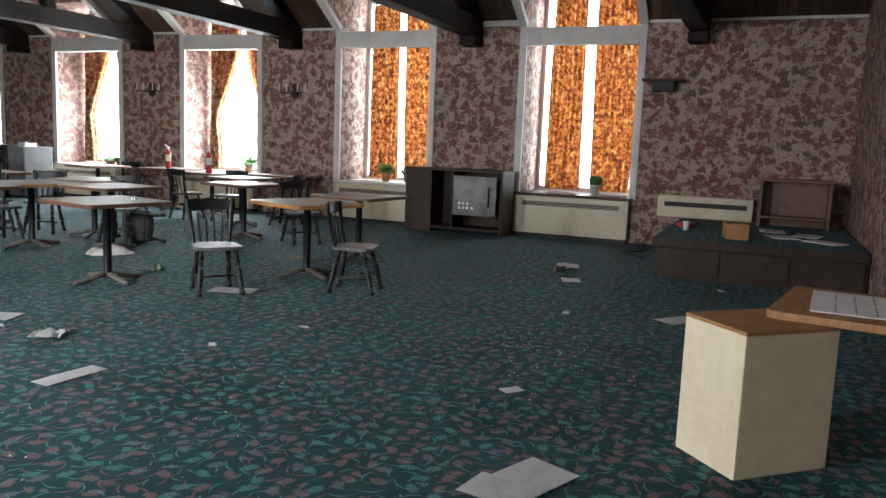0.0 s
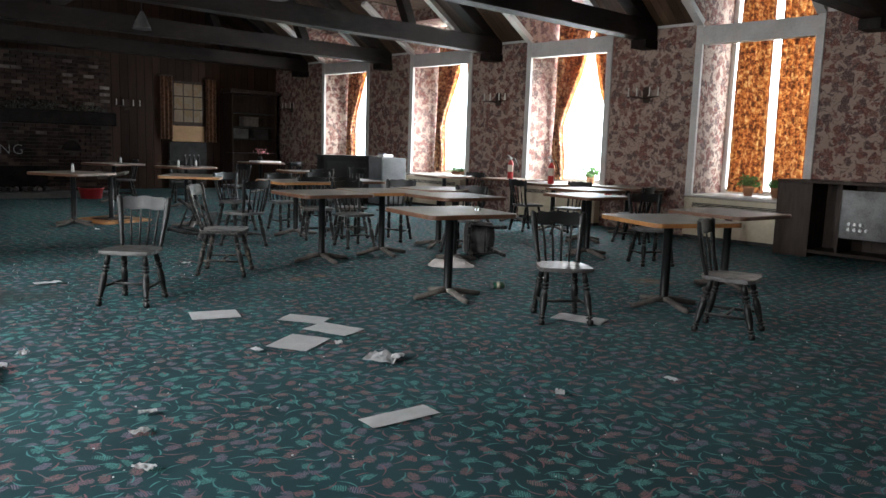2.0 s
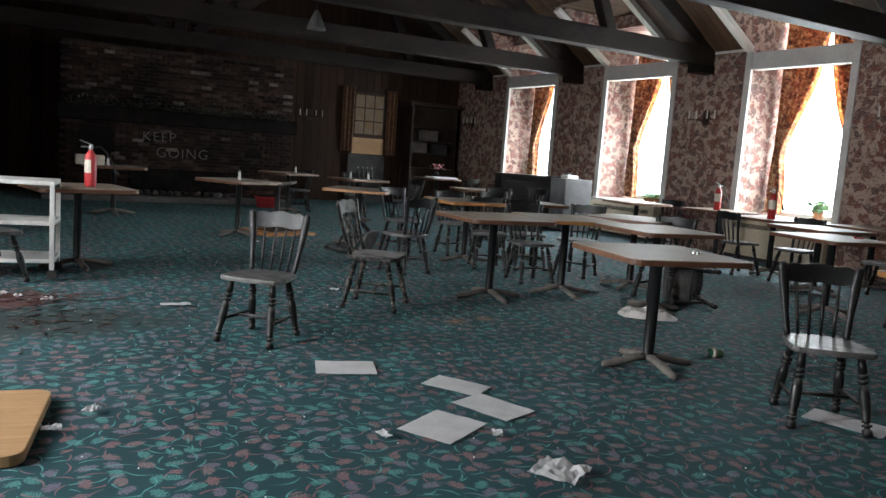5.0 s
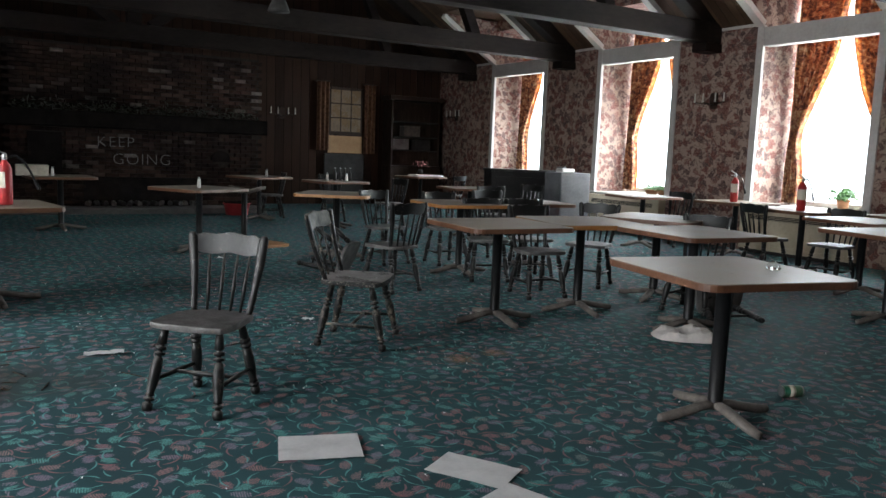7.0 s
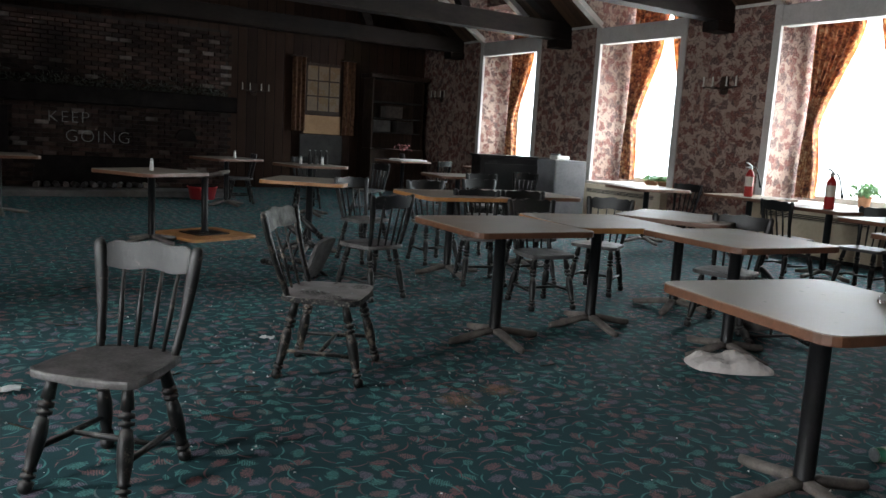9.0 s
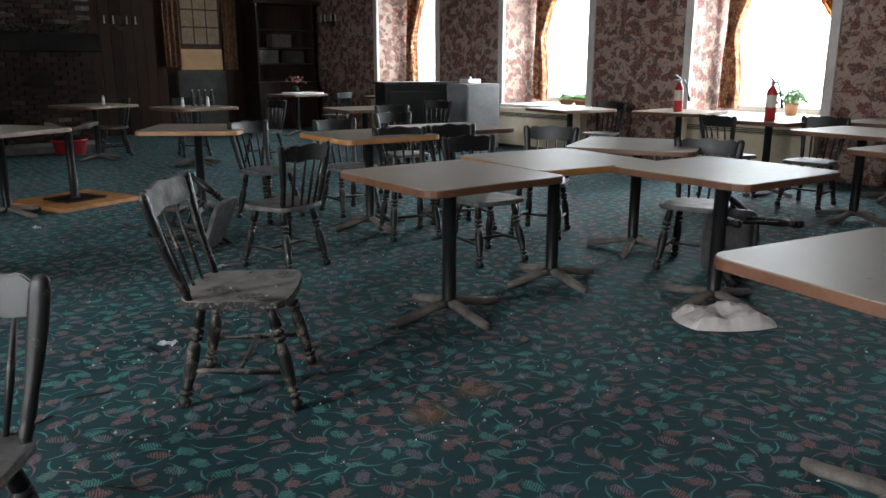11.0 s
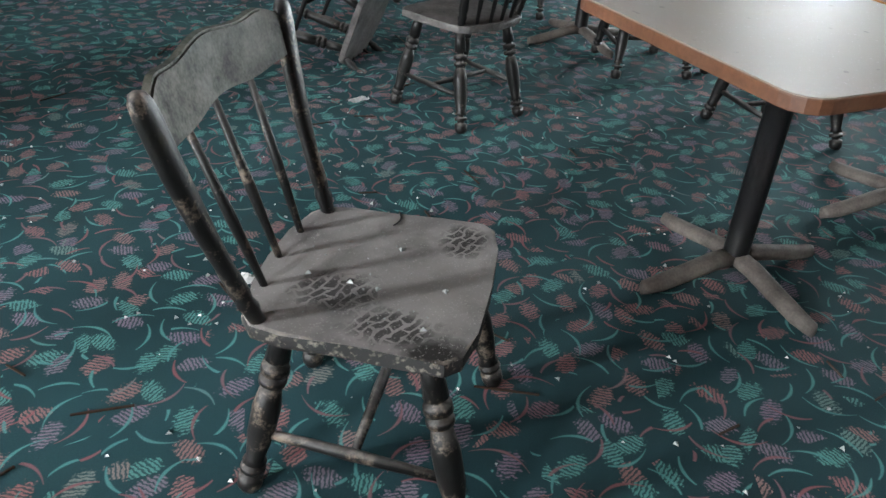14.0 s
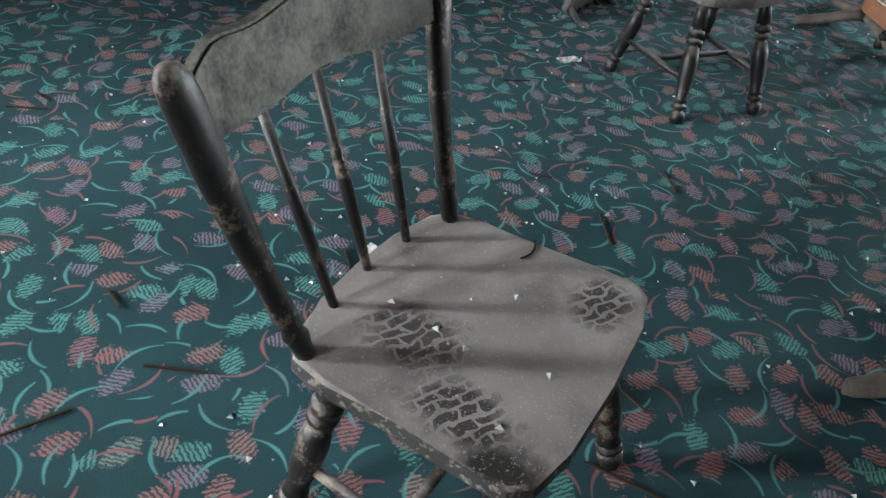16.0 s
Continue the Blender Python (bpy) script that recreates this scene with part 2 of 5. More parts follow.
def black_paint_material(name, wear, bare):
    """Old black chair paint: dust on top faces, scuffs down to grey wood on edges."""
    m = mat(name, (0.03, 0.03, 0.032), 0.5)
    g = G(m)
    co = g.coord()
    n1, n2 = g.noise(co, 18.0, 5.0), g.noise(co, 140.0, 3.0)
    geo = g.node("ShaderNodeNewGeometry")
    up = g.node("ShaderNodeSeparateXYZ")
    g.link(geo.outputs["Normal"], up.inputs[0])
    scuff = g.ramp(g.math("ADD", g.math("MULTIPLY", n1, 0.7), g.math("MULTIPLY", n2, 0.3)), [(wear, 0.0), (wear + 0.12, 0.8)])
    col = g.mix(scuff, (0.009, 0.009, 0.009), bare)
    dust = g.math("MULTIPLY", g.ramp(up.outputs[2], [(0.45, 0.0), (0.95, 1.0)]), g.ramp(n1, [(0.35, 0.15), (0.7, 0.7)]))
    col = g.mix(dust, col, (0.20, 0.185, 0.175))
    g.base(col)
    g.rough(g.ramp(dust, [(0.0, 0.42), (0.8, 0.8)]))
    g.bump(n2, 0.15, 0.002)
    return m


def seat_material():
    """Dusty black seat with tread marks wiped into the dust and chipped edges."""
    m = mat("dusty_seat", (0.2, 0.18, 0.17), 0.75)
    g = G(m)
    co = g.coord()
    n1, n2 = g.noise(co, 7.0, 6.0), g.noise(co, 230.0, 3.0)
    col = g.ramp(n1, [(0.25, (0.17, 0.158, 0.155)), (0.7, (0.32, 0.298, 0.29))])
    br = g.node("ShaderNodeTexBrick")
    rot = g.node("ShaderNodeVectorRotate")
    rot.rotation_type = "Z_AXIS"
    rot.inputs["Angle"].default_value = 0.5
    g.link(g.vmath("ADD", co, g.vmath("MULTIPLY", _ncol(g, co, 22.0), (0.045, 0.045, 0.0))), rot.inputs["Vector"])
    g.link(rot.outputs[0], br.inputs["Vector"])
    br.inputs["Scale"].default_value, br.inputs["Mortar Size"].default_value = 13.0, 0.04
    patch = None
    for px, py, sx, sy in ((0.085, -0.065, 14.0, 11.0), (-0.155, 0.135, 13.0, 18.0), (0.165, 0.055, 17.0, 10.0)):
        d = g.node("ShaderNodeVectorMath", operation="LENGTH")
        g.link(g.vmath("MULTIPLY", g.vmath("SUBTRACT", co, (px, py, 0.0)), (sx, sy, 0.0)), d.inputs[0])
        one = step(g, g.math("MULTIPLY_ADD", g.noise(co, 30.0, 3.0), 1.0, d.outputs["Value"]), 1.25, 0.25)
        patch = one if patch is None else g.math("MAXIMUM", patch, one)
    tread = g.math("MULTIPLY", patch, step(g, br.outputs["Fac"], 0.5, 0.2))
    col = g.mix(g.math("MULTIPLY", tread, 0.9), col, (0.028, 0.026, 0.026))
    d = g.node("ShaderNodeVectorMath", operation="LENGTH")
    g.link(g.vmath("MULTIPLY", g.vmath("SUBTRACT", co, (0.222, 0.150, 0.0)), (16.0, 13.0, 0.0)), d.inputs[0])
    col = g.mix(step(g, g.math("MULTIPLY_ADD", g.noise(co, 40.0, 4.0), 0.9, d.outputs["Value"]), 1.2, 0.3), col, (0.024, 0.022, 0.021))
    col = g.mix(g.ramp(g.noise(g.vmath("ADD", co, (0.07, 0.41, 0)), 7.0, 6.0), [(0.54, 0.0), (0.68, 0.55)]), col, (0.07, 0.064, 0.062))
    col = g.mix(g.ramp(n2, [(0.60, 0.0), (0.70, 0.55)]), col, (0.46, 0.44, 0.42))
    geo = g.node("ShaderNodeNewGeometry")
    up = g.node("ShaderNodeSeparateXYZ")
    g.link(geo.outputs["Normal"], up.inputs[0])
    side = g.ramp(up.outputs[2], [(0.3, 1.0), (0.85, 0.0)])
    edge = g.mix(g.ramp(g.noise(co, 75.0, 5.0), [(0.54, 0.0), (0.66, 0.6)]), (0.025, 0.025, 0.025), (0.26, 0.23, 0.19))
    rim = g.math("MULTIPLY", g.ramp(up.outputs[2], [(0.3, 0.0), (0.5, 1.0), (0.93, 1.0), (0.985, 0.0)]), g.ramp(g.noise(co, 28.0, 5.0), [(0.44, 0.0), (0.56, 0.9)]))
    g.base(g.mix(rim, g.mix(side, col, edge), (0.46, 0.40, 0.33)))
    g.bump(n2, 0.25, 0.002)
    return m


def laminate_material():
    m = mat("table_laminate", (0.36, 0.32, 0.27), 0.45)
    g = G(m)
    co = g.coord()
    inf = g.node("ShaderNodeObjectInfo")
    v = g.vmath("ADD", co, inf.outputs["Location"])
    n1, n2 = g.noise(v, 3.0, 6.0), g.noise(v, 160.0, 2.0)
    col = g.ramp(n1, [(0.3, (0.20, 0.165, 0.135)), (0.7, (0.27, 0.228, 0.188))])
    spots = g.ramp(g.noise(v, 22.0, 2.0), [(0.70, 0.0), (0.74, 0.7)])
    col = g.mix(spots, col, (0.12, 0.10, 0.08))
    col = g.mix(g.ramp(n2, [(0.66, 0.0), (0.75, 0.35)]), col, (0.5, 0.48, 0.45))
    g.base(col)
    g.rough(g.ramp(n1, [(0.3, 0.38), (0.7, 0.58)]))
    return m


def brick_material():
    m = mat("brick", (0.2, 0.1, 0.07), 0.9)
    g = G(m)
    inf = g.node("ShaderNodeObjectInfo")
    geo = g.node("ShaderNodeNewGeometry")
    r = g.math("FRACT", g.math("ADD", inf.outputs["Random"], geo.outputs["Random Per Island"]))
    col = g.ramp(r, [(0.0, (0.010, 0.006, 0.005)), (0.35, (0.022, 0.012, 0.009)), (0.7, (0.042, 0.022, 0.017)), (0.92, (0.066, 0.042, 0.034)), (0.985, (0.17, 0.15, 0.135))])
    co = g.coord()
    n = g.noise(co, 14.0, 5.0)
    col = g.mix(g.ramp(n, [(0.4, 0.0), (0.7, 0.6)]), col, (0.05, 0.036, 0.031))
    # near-black blotches: soot, and the far end's dimness put into the colour
    near_black = g.ramp(g.noise(geo.outputs["Position"], 1.1, 5.0, 0.6), [(0.40, 0.0), (0.62, 0.85)])
    g.base(g.mix(near_black, col, (0.008, 0.006, 0.0055)))
    g.bump(n, 0.5, 0.006)
    return m


M_CARPET = carpet_material()
M_PAPER = wallpaper_material()
M_CURTAIN = curtain_material()
M_BLACK = black_paint_material("chair_paint", 0.60, (0.13, 0.11, 0.09))
M_WORN = black_paint_material("worn_chair_paint", 0.535, (0.20, 0.16, 0.125))
M_SEAT = seat_material()
M_SATIN = worn("satin_black_seat", (0.125, 0.118, 0.115), (0.030, 0.028, 0.027), 0.40, 9.0, bump=0.1)
M_CREST = worn("crest_paint", (0.095, 0.095, 0.078), (0.014, 0.014, 0.013), 0.62, 16.0)
M_LAM = laminate_material()
M_BRICK = brick_material()
M_CEIL = board_material("ceiling_boards", (0.082, 0.048, 0.030), (0.032, 0.019, 0.012), 0.14, 1, 0.7)
M_PANEL = board_material("wall_boards", (0.046, 0.024, 0.016), (0.018, 0.010, 0.007), 0.2, 0, 0.55)
M_BEAM = worn("beam_wood", (0.017, 0.012, 0.010), (0.006, 0.0045, 0.004), 0.6, 3.0, stretch=(0.3, 1, 1))
M_TRIM = worn("white_trim", (0.54, 0.52, 0.49), (0.40, 0.375, 0.35), 0.55, 3.0)
M_WHITE = worn("white_paint", (0.72, 0.71, 0.69), (0.5, 0.48, 0.46), 0.45, 5.0)
M_GREYPAINT = worn("grey_paint", (0.26, 0.26, 0.27), (0.17, 0.17, 0.18), 0.5, 4.0)
M_CREAM = worn("cream_paint", (0.78, 0.69, 0.50), (0.66, 0.56, 0.38), 0.55, 2.5)
M_HEATER = worn("heater_enamel", (0.56, 0.48, 0.35), (0.42, 0.35, 0.25), 0.45, 2.0)
M_EDGE_BROWN = worn("brown_edge", (0.14, 0.06, 0.03), (0.08, 0.035, 0.02), 0.45, 8.0)
M_EDGE_OAK = worn("oak_edge", (0.42, 0.19, 0.06), (0.27, 0.11, 0.035), 0.45, 8.0)
M_IRON = worn("black_pole", (0.012, 0.012, 0.013), (0.006, 0.006, 0.006), 0.35, 8.0)
M_FOOT = worn("dusty_foot", (0.14, 0.12, 0.105), (0.06, 0.052, 0.048), 0.8, 14.0)
M_PAPERW = worn("sheet_paper", (0.84, 0.83, 0.83), (0.70, 0.69, 0.69), 0.8, 7.0)
M_CLOTH = worn("grey_bag", (0.60, 0.56, 0.53), (0.44, 0.41, 0.39), 0.75, 6.0)
M_PLY = worn("plywood", (0.42, 0.25, 0.12), (0.30, 0.17, 0.075), 0.6, 3.0, stretch=(1, 12, 1))
M_SPLINT = worn("red_stained_wood", (0.09, 0.032, 0.028), (0.03, 0.013, 0.012), 0.7, 20.0)
M_OAKTOP = worn("oak_top", (0.40, 0.20, 0.08), (0.26, 0.12, 0.045), 0.5, 3.0, stretch=(1, 10, 1))
M_DARK = worn("dark_stain", (0.045, 0.028, 0.02), (0.02, 0.013, 0.01), 0.45, 4.0, stretch=(6, 6, 1))
M_DARKGREY = worn("dark_grey", (0.05, 0.047, 0.045), (0.025, 0.024, 0.023), 0.6, 5.0)
M_GREY = worn("grey_metal", (0.35, 0.35, 0.36), (0.22, 0.22, 0.23), 0.35, 6.0, 0.6)
M_DULL = worn("dull_metal", (0.15, 0.148, 0.145), (0.06, 0.058, 0.056), 0.5, 5.0, 0.3)
M_ALU = worn("cast_metal", (0.55, 0.55, 0.55), (0.30, 0.29, 0.28), 0.35, 12.0, 0.8)
M_RED = worn("red_enamel", (0.42, 0.022, 0.018), (0.25, 0.012, 0.012), 0.3, 6.0)
M_REDP = worn("red_plastic", (0.45, 0.03, 0.035), (0.3, 0.02, 0.02), 0.45, 6.0)
M_LABEL = worn("cream_label", (0.62, 0.58, 0.48), (0.45, 0.40, 0.32), 0.6, 20.0)
M_LEAF = worn("leaf", (0.09, 0.22, 0.05), (0.04, 0.10, 0.025), 0.55, 20.0)
M_LEAFD = worn("leaf_dark", (0.035, 0.13, 0.05), (0.015, 0.06, 0.025), 0.5, 20.0)
M_CLAY = worn("clay_pot", (0.36, 0.18, 0.09), (0.24, 0.11, 0.055), 0.8, 8.0)
M_NEARBLACK = worn("near_black", (0.012, 0.010, 0.009), (0.005, 0.004, 0.004), 0.9, 5.0)
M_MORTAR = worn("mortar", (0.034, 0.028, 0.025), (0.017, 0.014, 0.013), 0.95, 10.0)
M_STONE = worn("hearth_slate", (0.13, 0.125, 0.12), (0.07, 0.066, 0.064), 0.75, 6.0)
M_CHALK = worn("chalk", (0.22, 0.215, 0.21), (0.05, 0.045, 0.04), 0.95, 60.0)
M_RUST = worn("orange_dust", (0.46, 0.20, 0.07), (0.28, 0.12, 0.05), 0.95, 40.0)
M_GREENTIN = worn("green_print", (0.02, 0.16, 0.10), (0.10, 0.11, 0.05), 0.4, 20.0)
M_GRASS = worn("grass", (0.07, 0.14, 0.035), (0.035, 0.08, 0.02), 0.9, 0.6)
M_WAX = worn("candle", (0.6, 0.57, 0.5), (0.45, 0.42, 0.36), 0.5, 9.0)
M_GLASS = mat("window_glass", (1, 1, 1), 0.02)
M_GLASS.node_tree.nodes["Principled BSDF"].inputs["Transmission Weight"].default_value = 1.0
M_GLASS.node_tree.nodes["Principled BSDF"].inputs["IOR"].default_value = 1.02
M_CLEAR = mat("clear_plastic", (0.95, 0.97, 0.97), 0.12)
M_CLEAR.node_tree.nodes["Principled BSDF"].inputs["Transmission Weight"].default_value = 0.95
M_CLEAR.node_tree.nodes["Principled BSDF"].inputs["IOR"].default_value = 1.2
M_SHARD = mat("clear_glass", (0.85, 0.92, 0.9), 0.08)
M_SHARD.node_tree.nodes["Principled BSDF"].inputs["Transmission Weight"].default_value = 0.6

for _m, _s in ((M_IRON, 0.2), (M_BLACK, 0.30), (M_BEAM, 0.08), (M_PANEL, 0.08), (M_CEIL, 0.12), (M_BRICK, 0.05), (M_DARK, 0.15), (M_DARKGREY, 0.15), (M_PAPER, 0.1), (M_NEARBLACK, 0.02), (M_SEAT, 0.25), (M_SATIN, 0.4), (M_MORTAR, 0.05), (M_CREST, 0.12), (M_LAM, 0.17), (M_WORN, 0.25)):
    _m.node_tree.nodes["Principled BSDF"].inputs["Specular IOR Level"].default_value = _s

# ---- mesh tools ----


def link_mesh(name, bm, material, smooth=False):
    me = bpy.data.meshes.new(name)
    bmesh.ops.recalc_face_normals(bm, faces=bm.faces)
    bm.to_mesh(me)
    bm.free()
    me.materials.append(material)
    if smooth:
        for p in me.polygons:
            p.use_smooth = True
    return me


def part(name, bm, material, parent=None, label="", smooth=False):
    ob = new(name, link_mesh(name, bm, material, smooth))
    if parent:
        ob.parent = parent
    if label:
        ob["label"] = label
    return ob


def thing(name, label, category, group="", kind="", m=None):
    ob = new(name)
    if m is not None:
        ob.matrix_world = m
    return tagged(ob, label, category, group, kind)


def box(x0, x1, y0, y1, z0, z1, bevel=0.0, bm=None):
    bm = bm or bmesh.new()
    vs = [bm.verts.new((x, y, z)) for x in (x0, x1) for y in (y0, y1) for z in (z0, z1)]
    fs = [bm.faces.new([vs[i] for i in q]) for q in ((0, 1, 3, 2), (4, 6, 7, 5), (0, 4, 5, 1), (2, 3, 7, 6), (0, 2, 6, 4), (1, 5, 7, 3))]
    if bevel:
        es = {e for f in fs for e in f.edges}
        bmesh.ops.bevel(bm, geom=list(es), offset=bevel, segments=2, affect="EDGES", profile=0.6)
    return bm


def beam(a, b, w, h, bevel=0.0, bm=None):
    """A bar of section w x h from a to b, upright."""
    bm = bm or bmesh.new()
    a, b = Vector(a), Vector(b)
    d = (b - a).normalized()
    s = d.cross(Vector((0, 0, 1)))
    s = s.normalized() if s.length > 1e-4 else Vector((1, 0, 0))
    u = s.cross(d)
    ring = [[bm.verts.new(p + s * i * w / 2 + u * j * h / 2) for i, j in ((-1, -1), (1, -1), (1, 1), (-1, 1))] for p in (a, b)]
    fs = [bm.faces.new(ring[0]), bm.faces.new(ring[1][::-1])]
    fs += [bm.faces.new((ring[0][i], ring[0][(i + 1) % 4], ring[1][(i + 1) % 4], ring[1][i])) for i in range(4)]
    if bevel:
        es = {e for f in fs for e in f.edges}
        bmesh.ops.bevel(bm, geom=list(es), offset=bevel, segments=1, affect="EDGES")
    return bm


def turned(a, b, profile, seg=10, bm=None):
    """A turned bar from a to b; profile: (share of the length, radius)."""
    bm = bm or bmesh.new()
    a, b = Vector(a), Vector(b)
    d = (b - a).normalized()
    s = d.orthogonal().normalized()
    u = d.cross(s)
    rings = []
    for f, r in profile:
        c = a.lerp(b, f)
        rings.append([bm.verts.new(c + (s * math.cos(k * math.tau / seg) + u * math.sin(k * math.tau / seg)) * r) for k in range(seg)])
    for p, q in zip(rings, rings[1:]):
        for k in range(seg):
            bm.faces.new((p[k], p[(k + 1) % seg], q[(k + 1) % seg], q[k]))
    bm.faces.new(rings[0][::-1])
    bm.faces.new(rings[-1])
    return bm


def slab(outline, z0, z1, bevel=0.0, bm=None):
    """A flat board of any outline."""
    bm = bm or bmesh.new()
    lo = [bm.verts.new((x, y, z0)) for x, y in outline]
    hi = [bm.verts.new((x, y, z1)) for x, y in outline]
    n = len(outline)
    fs = [bm.faces.new(lo[::-1]), bm.faces.new(hi)]
    fs += [bm.faces.new((lo[i], lo[(i + 1) % n], hi[(i + 1) % n], hi[i])) for i in range(n)]
    if bevel:
        es = list({e for f in fs[:2] for e in f.edges})
        bmesh.ops.bevel(bm, geom=es, offset=bevel, segments=2, affect="EDGES", profile=0.6)
    return bm


def rounded(w, d, r, n=4):
    pts = []
    for cx, cy, a0 in ((w / 2 - r, d / 2 - r, 0), (-w / 2 + r, d / 2 - r, 90), (-w / 2 + r, -d / 2 + r, 180), (w / 2 - r, -d / 2 + r, 270)):
        for k in range(n + 1):
            a = radians(a0 + 90 * k / n)
            pts.append((cx + r * math.cos(a), cy + r * math.sin(a)))
    return pts


# ---- structure ----
bm = box(WALL_L - GLASS_W + 0.01, WALL_X + GLASS - 0.01, Y0 - 0.19, Y1 + 0.19, -0.12, 0.0)
tagged(part("floor", bm, M_CARPET), "worn dark teal carpet with pink and mint leaf pattern", "carpet", kind="structure")
bm = bmesh.new()
bm.faces.new([bm.verts.new(p) for p in ((-900, -900, -0.5), (900, -900, -0.5), (900, 900, -0.5), (-900, 900, -0.5))])
tagged(part("ground", bm, M_GRASS), "green lawn outside the windows", "lawn", kind="structure")


def window_wall(name, x, out, wins):
    """The long wall: piers between the windows, breast walls under them, reveals, and dormer cheeks above."""
    bm = bmesh.new()
    xa, xb = sorted((x, x + out * GLASS))
    ys = [Y0] + [v for w in wins for v in w] + [Y1]
    for i in range(0, len(ys), 2):
        box(xa, xb, ys[i], ys[i + 1], 0.0, PLATE, bm=bm)
    for a, b in wins:
        box(xa, xb, a, b, 0, SILL - 0.03, bm=bm)
        box(xa, xb, a, b, HEAD, DORMER + 0.02, bm=bm)
    for a, b in wins:
        xe = x - out * (DORMER - PLATE) / SLOPE
        for y0, y1 in ((a - 0.12, a), (b, b + 0.12)):
            tri = [(xb if out > 0 else xa, PLATE), (x, PLATE), (xe, DORMER), (xb if out > 0 else xa, DORMER)]
            lo = [bm.verts.new((px, y0, pz)) for px, pz in tri]
            hi = [bm.verts.new((px, y1, pz)) for px, pz in tri]
            bm.faces.new(lo)
            bm.faces.new(hi[::-1])
            for k in range(4):
                bm.faces.new((lo[k], lo[(k + 1) % 4], hi[(k + 1) % 4], hi[k]))
    return tagged(part(name, bm, M_PAPER), "wall with faded pink and maroon floral wallpaper", "wall", kind="structure")


WALL_EAST = window_wall("wall_east", WALL_X, 1, WINDOWS)
bm = bmesh.new()
_ys = [Y0] + [v for w in WEST_WINDOWS for v in w] + [Y1]
for i in range(0, len(_ys), 2):
    box(WALL_L - GLASS_W, WALL_L, _ys[i], _ys[i + 1], 0, 4.43, bm=bm)
for a, b in WEST_WINDOWS:
    box(WALL_L - GLASS_W, WALL_L, a, b, 0, SILL - 0.03, bm=bm)
    box(WALL_L - GLASS_W, WALL_L, a, b, HEAD, 4.43, bm=bm)
WALL_WEST = tagged(part("wall_west", bm, M_PAPER), "wall with faded pink and maroon floral wallpaper", "wall", kind="structure")
tagged(part("wall_south", box(EAVE_L, WALL_X + GLASS, Y0 - 0.2, Y0, 0, 8.3), M_PAPER), "end wall with faded pink floral wallpaper", "wall", kind="structure")
tagged(part("wall_north", box(EAVE_L, WALL_X + GLASS, Y1, Y1 + 0.2, 0, 8.3), M_PANEL), "dark-stained vertical wood panelling", "wall", kind="structure")

# sloping board ceiling with openings at the dormers
bm = bmesh.new()


def slope_z(x):
    return PLATE + SLOPE * (7.47 - abs(x - RIDGE_X))


def quad(p):
    bm.faces.new([bm.verts.new(q) for q in p])


xe = WALL_X - (DORMER - PLATE) / SLOPE
ys = [Y0] + [v for w in WINDOWS for v in w] + [Y1]
quad([(RIDGE_X, Y0, slope_z(RIDGE_X)), (RIDGE_X, Y1, slope_z(RIDGE_X)), (xe, Y1, DORMER), (xe, Y0, DORMER)])
quad([(RIDGE_X, Y0, slope_z(RIDGE_X)), (RIDGE_X, Y1, slope_z(RIDGE_X)), (EAVE_L, Y1, PLATE), (EAVE_L, Y0, PLATE)])
for i in range(0, len(ys), 2):
    quad([(xe, ys[i], DORMER), (xe, ys[i + 1], DORMER), (WALL_X, ys[i + 1], PLATE), (WALL_X, ys[i], PLATE)])
for a, b in WINDOWS:
    quad([(xe, a, DORMER), (xe, b, DORMER), (WALL_X + GLASS, b, DORMER), (WALL_X + GLASS, a, DORMER)])
bmesh.ops.remove_doubles(bm, verts=bm.verts, dist=0.001)
bmesh.ops.recalc_face_normals(bm, faces=bm.faces)
bmesh.ops.solidify(bm, geom=bm.faces[:], thickness=-0.06)
tagged(part("ceiling", bm, M_CEIL), "sloping ceiling of brown wooden boards", "ceiling", kind="structure")


def dormer_trim(x, out, wins):
    t = thing("trim", "painted white wooden trim along the wall top and dormers", "trim", kind="structure")
    ys = [Y0] + [v for w in wins for v in w] + [Y1]
    f = x - out * 0.012
    for i in range(0, len(ys), 2):
        part("moulding", box(*sorted((f - out * 0.012, f + out * 0.02)), ys[i] + 0.005, ys[i + 1] - 0.005, PLATE - 0.09, PLATE - 0.005, 0.004), M_TRIM, t)
    for a, b in wins:
        for y0, y1 in ((a - 0.10, a + 0.012), (b - 0.012, b + 0.10)):
            part("casing", box(*sorted((f - out * 0.012, x + out * 0.03)), y0, y1, SILL - 0.02, PLATE - 0.09, 0.004), M_TRIM, t)
            bm = beam((x - out * 0.02, (y0 + y1) / 2, PLATE - 0.07), (x - out * (DORMER - PLATE) / SLOPE, (y0 + y1) / 2, DORMER - 0.05), 0.13, 0.09)
            part("rake", bm, M_TRIM, t)
    return t


dormer_trim(WALL_X, 1, WINDOWS)


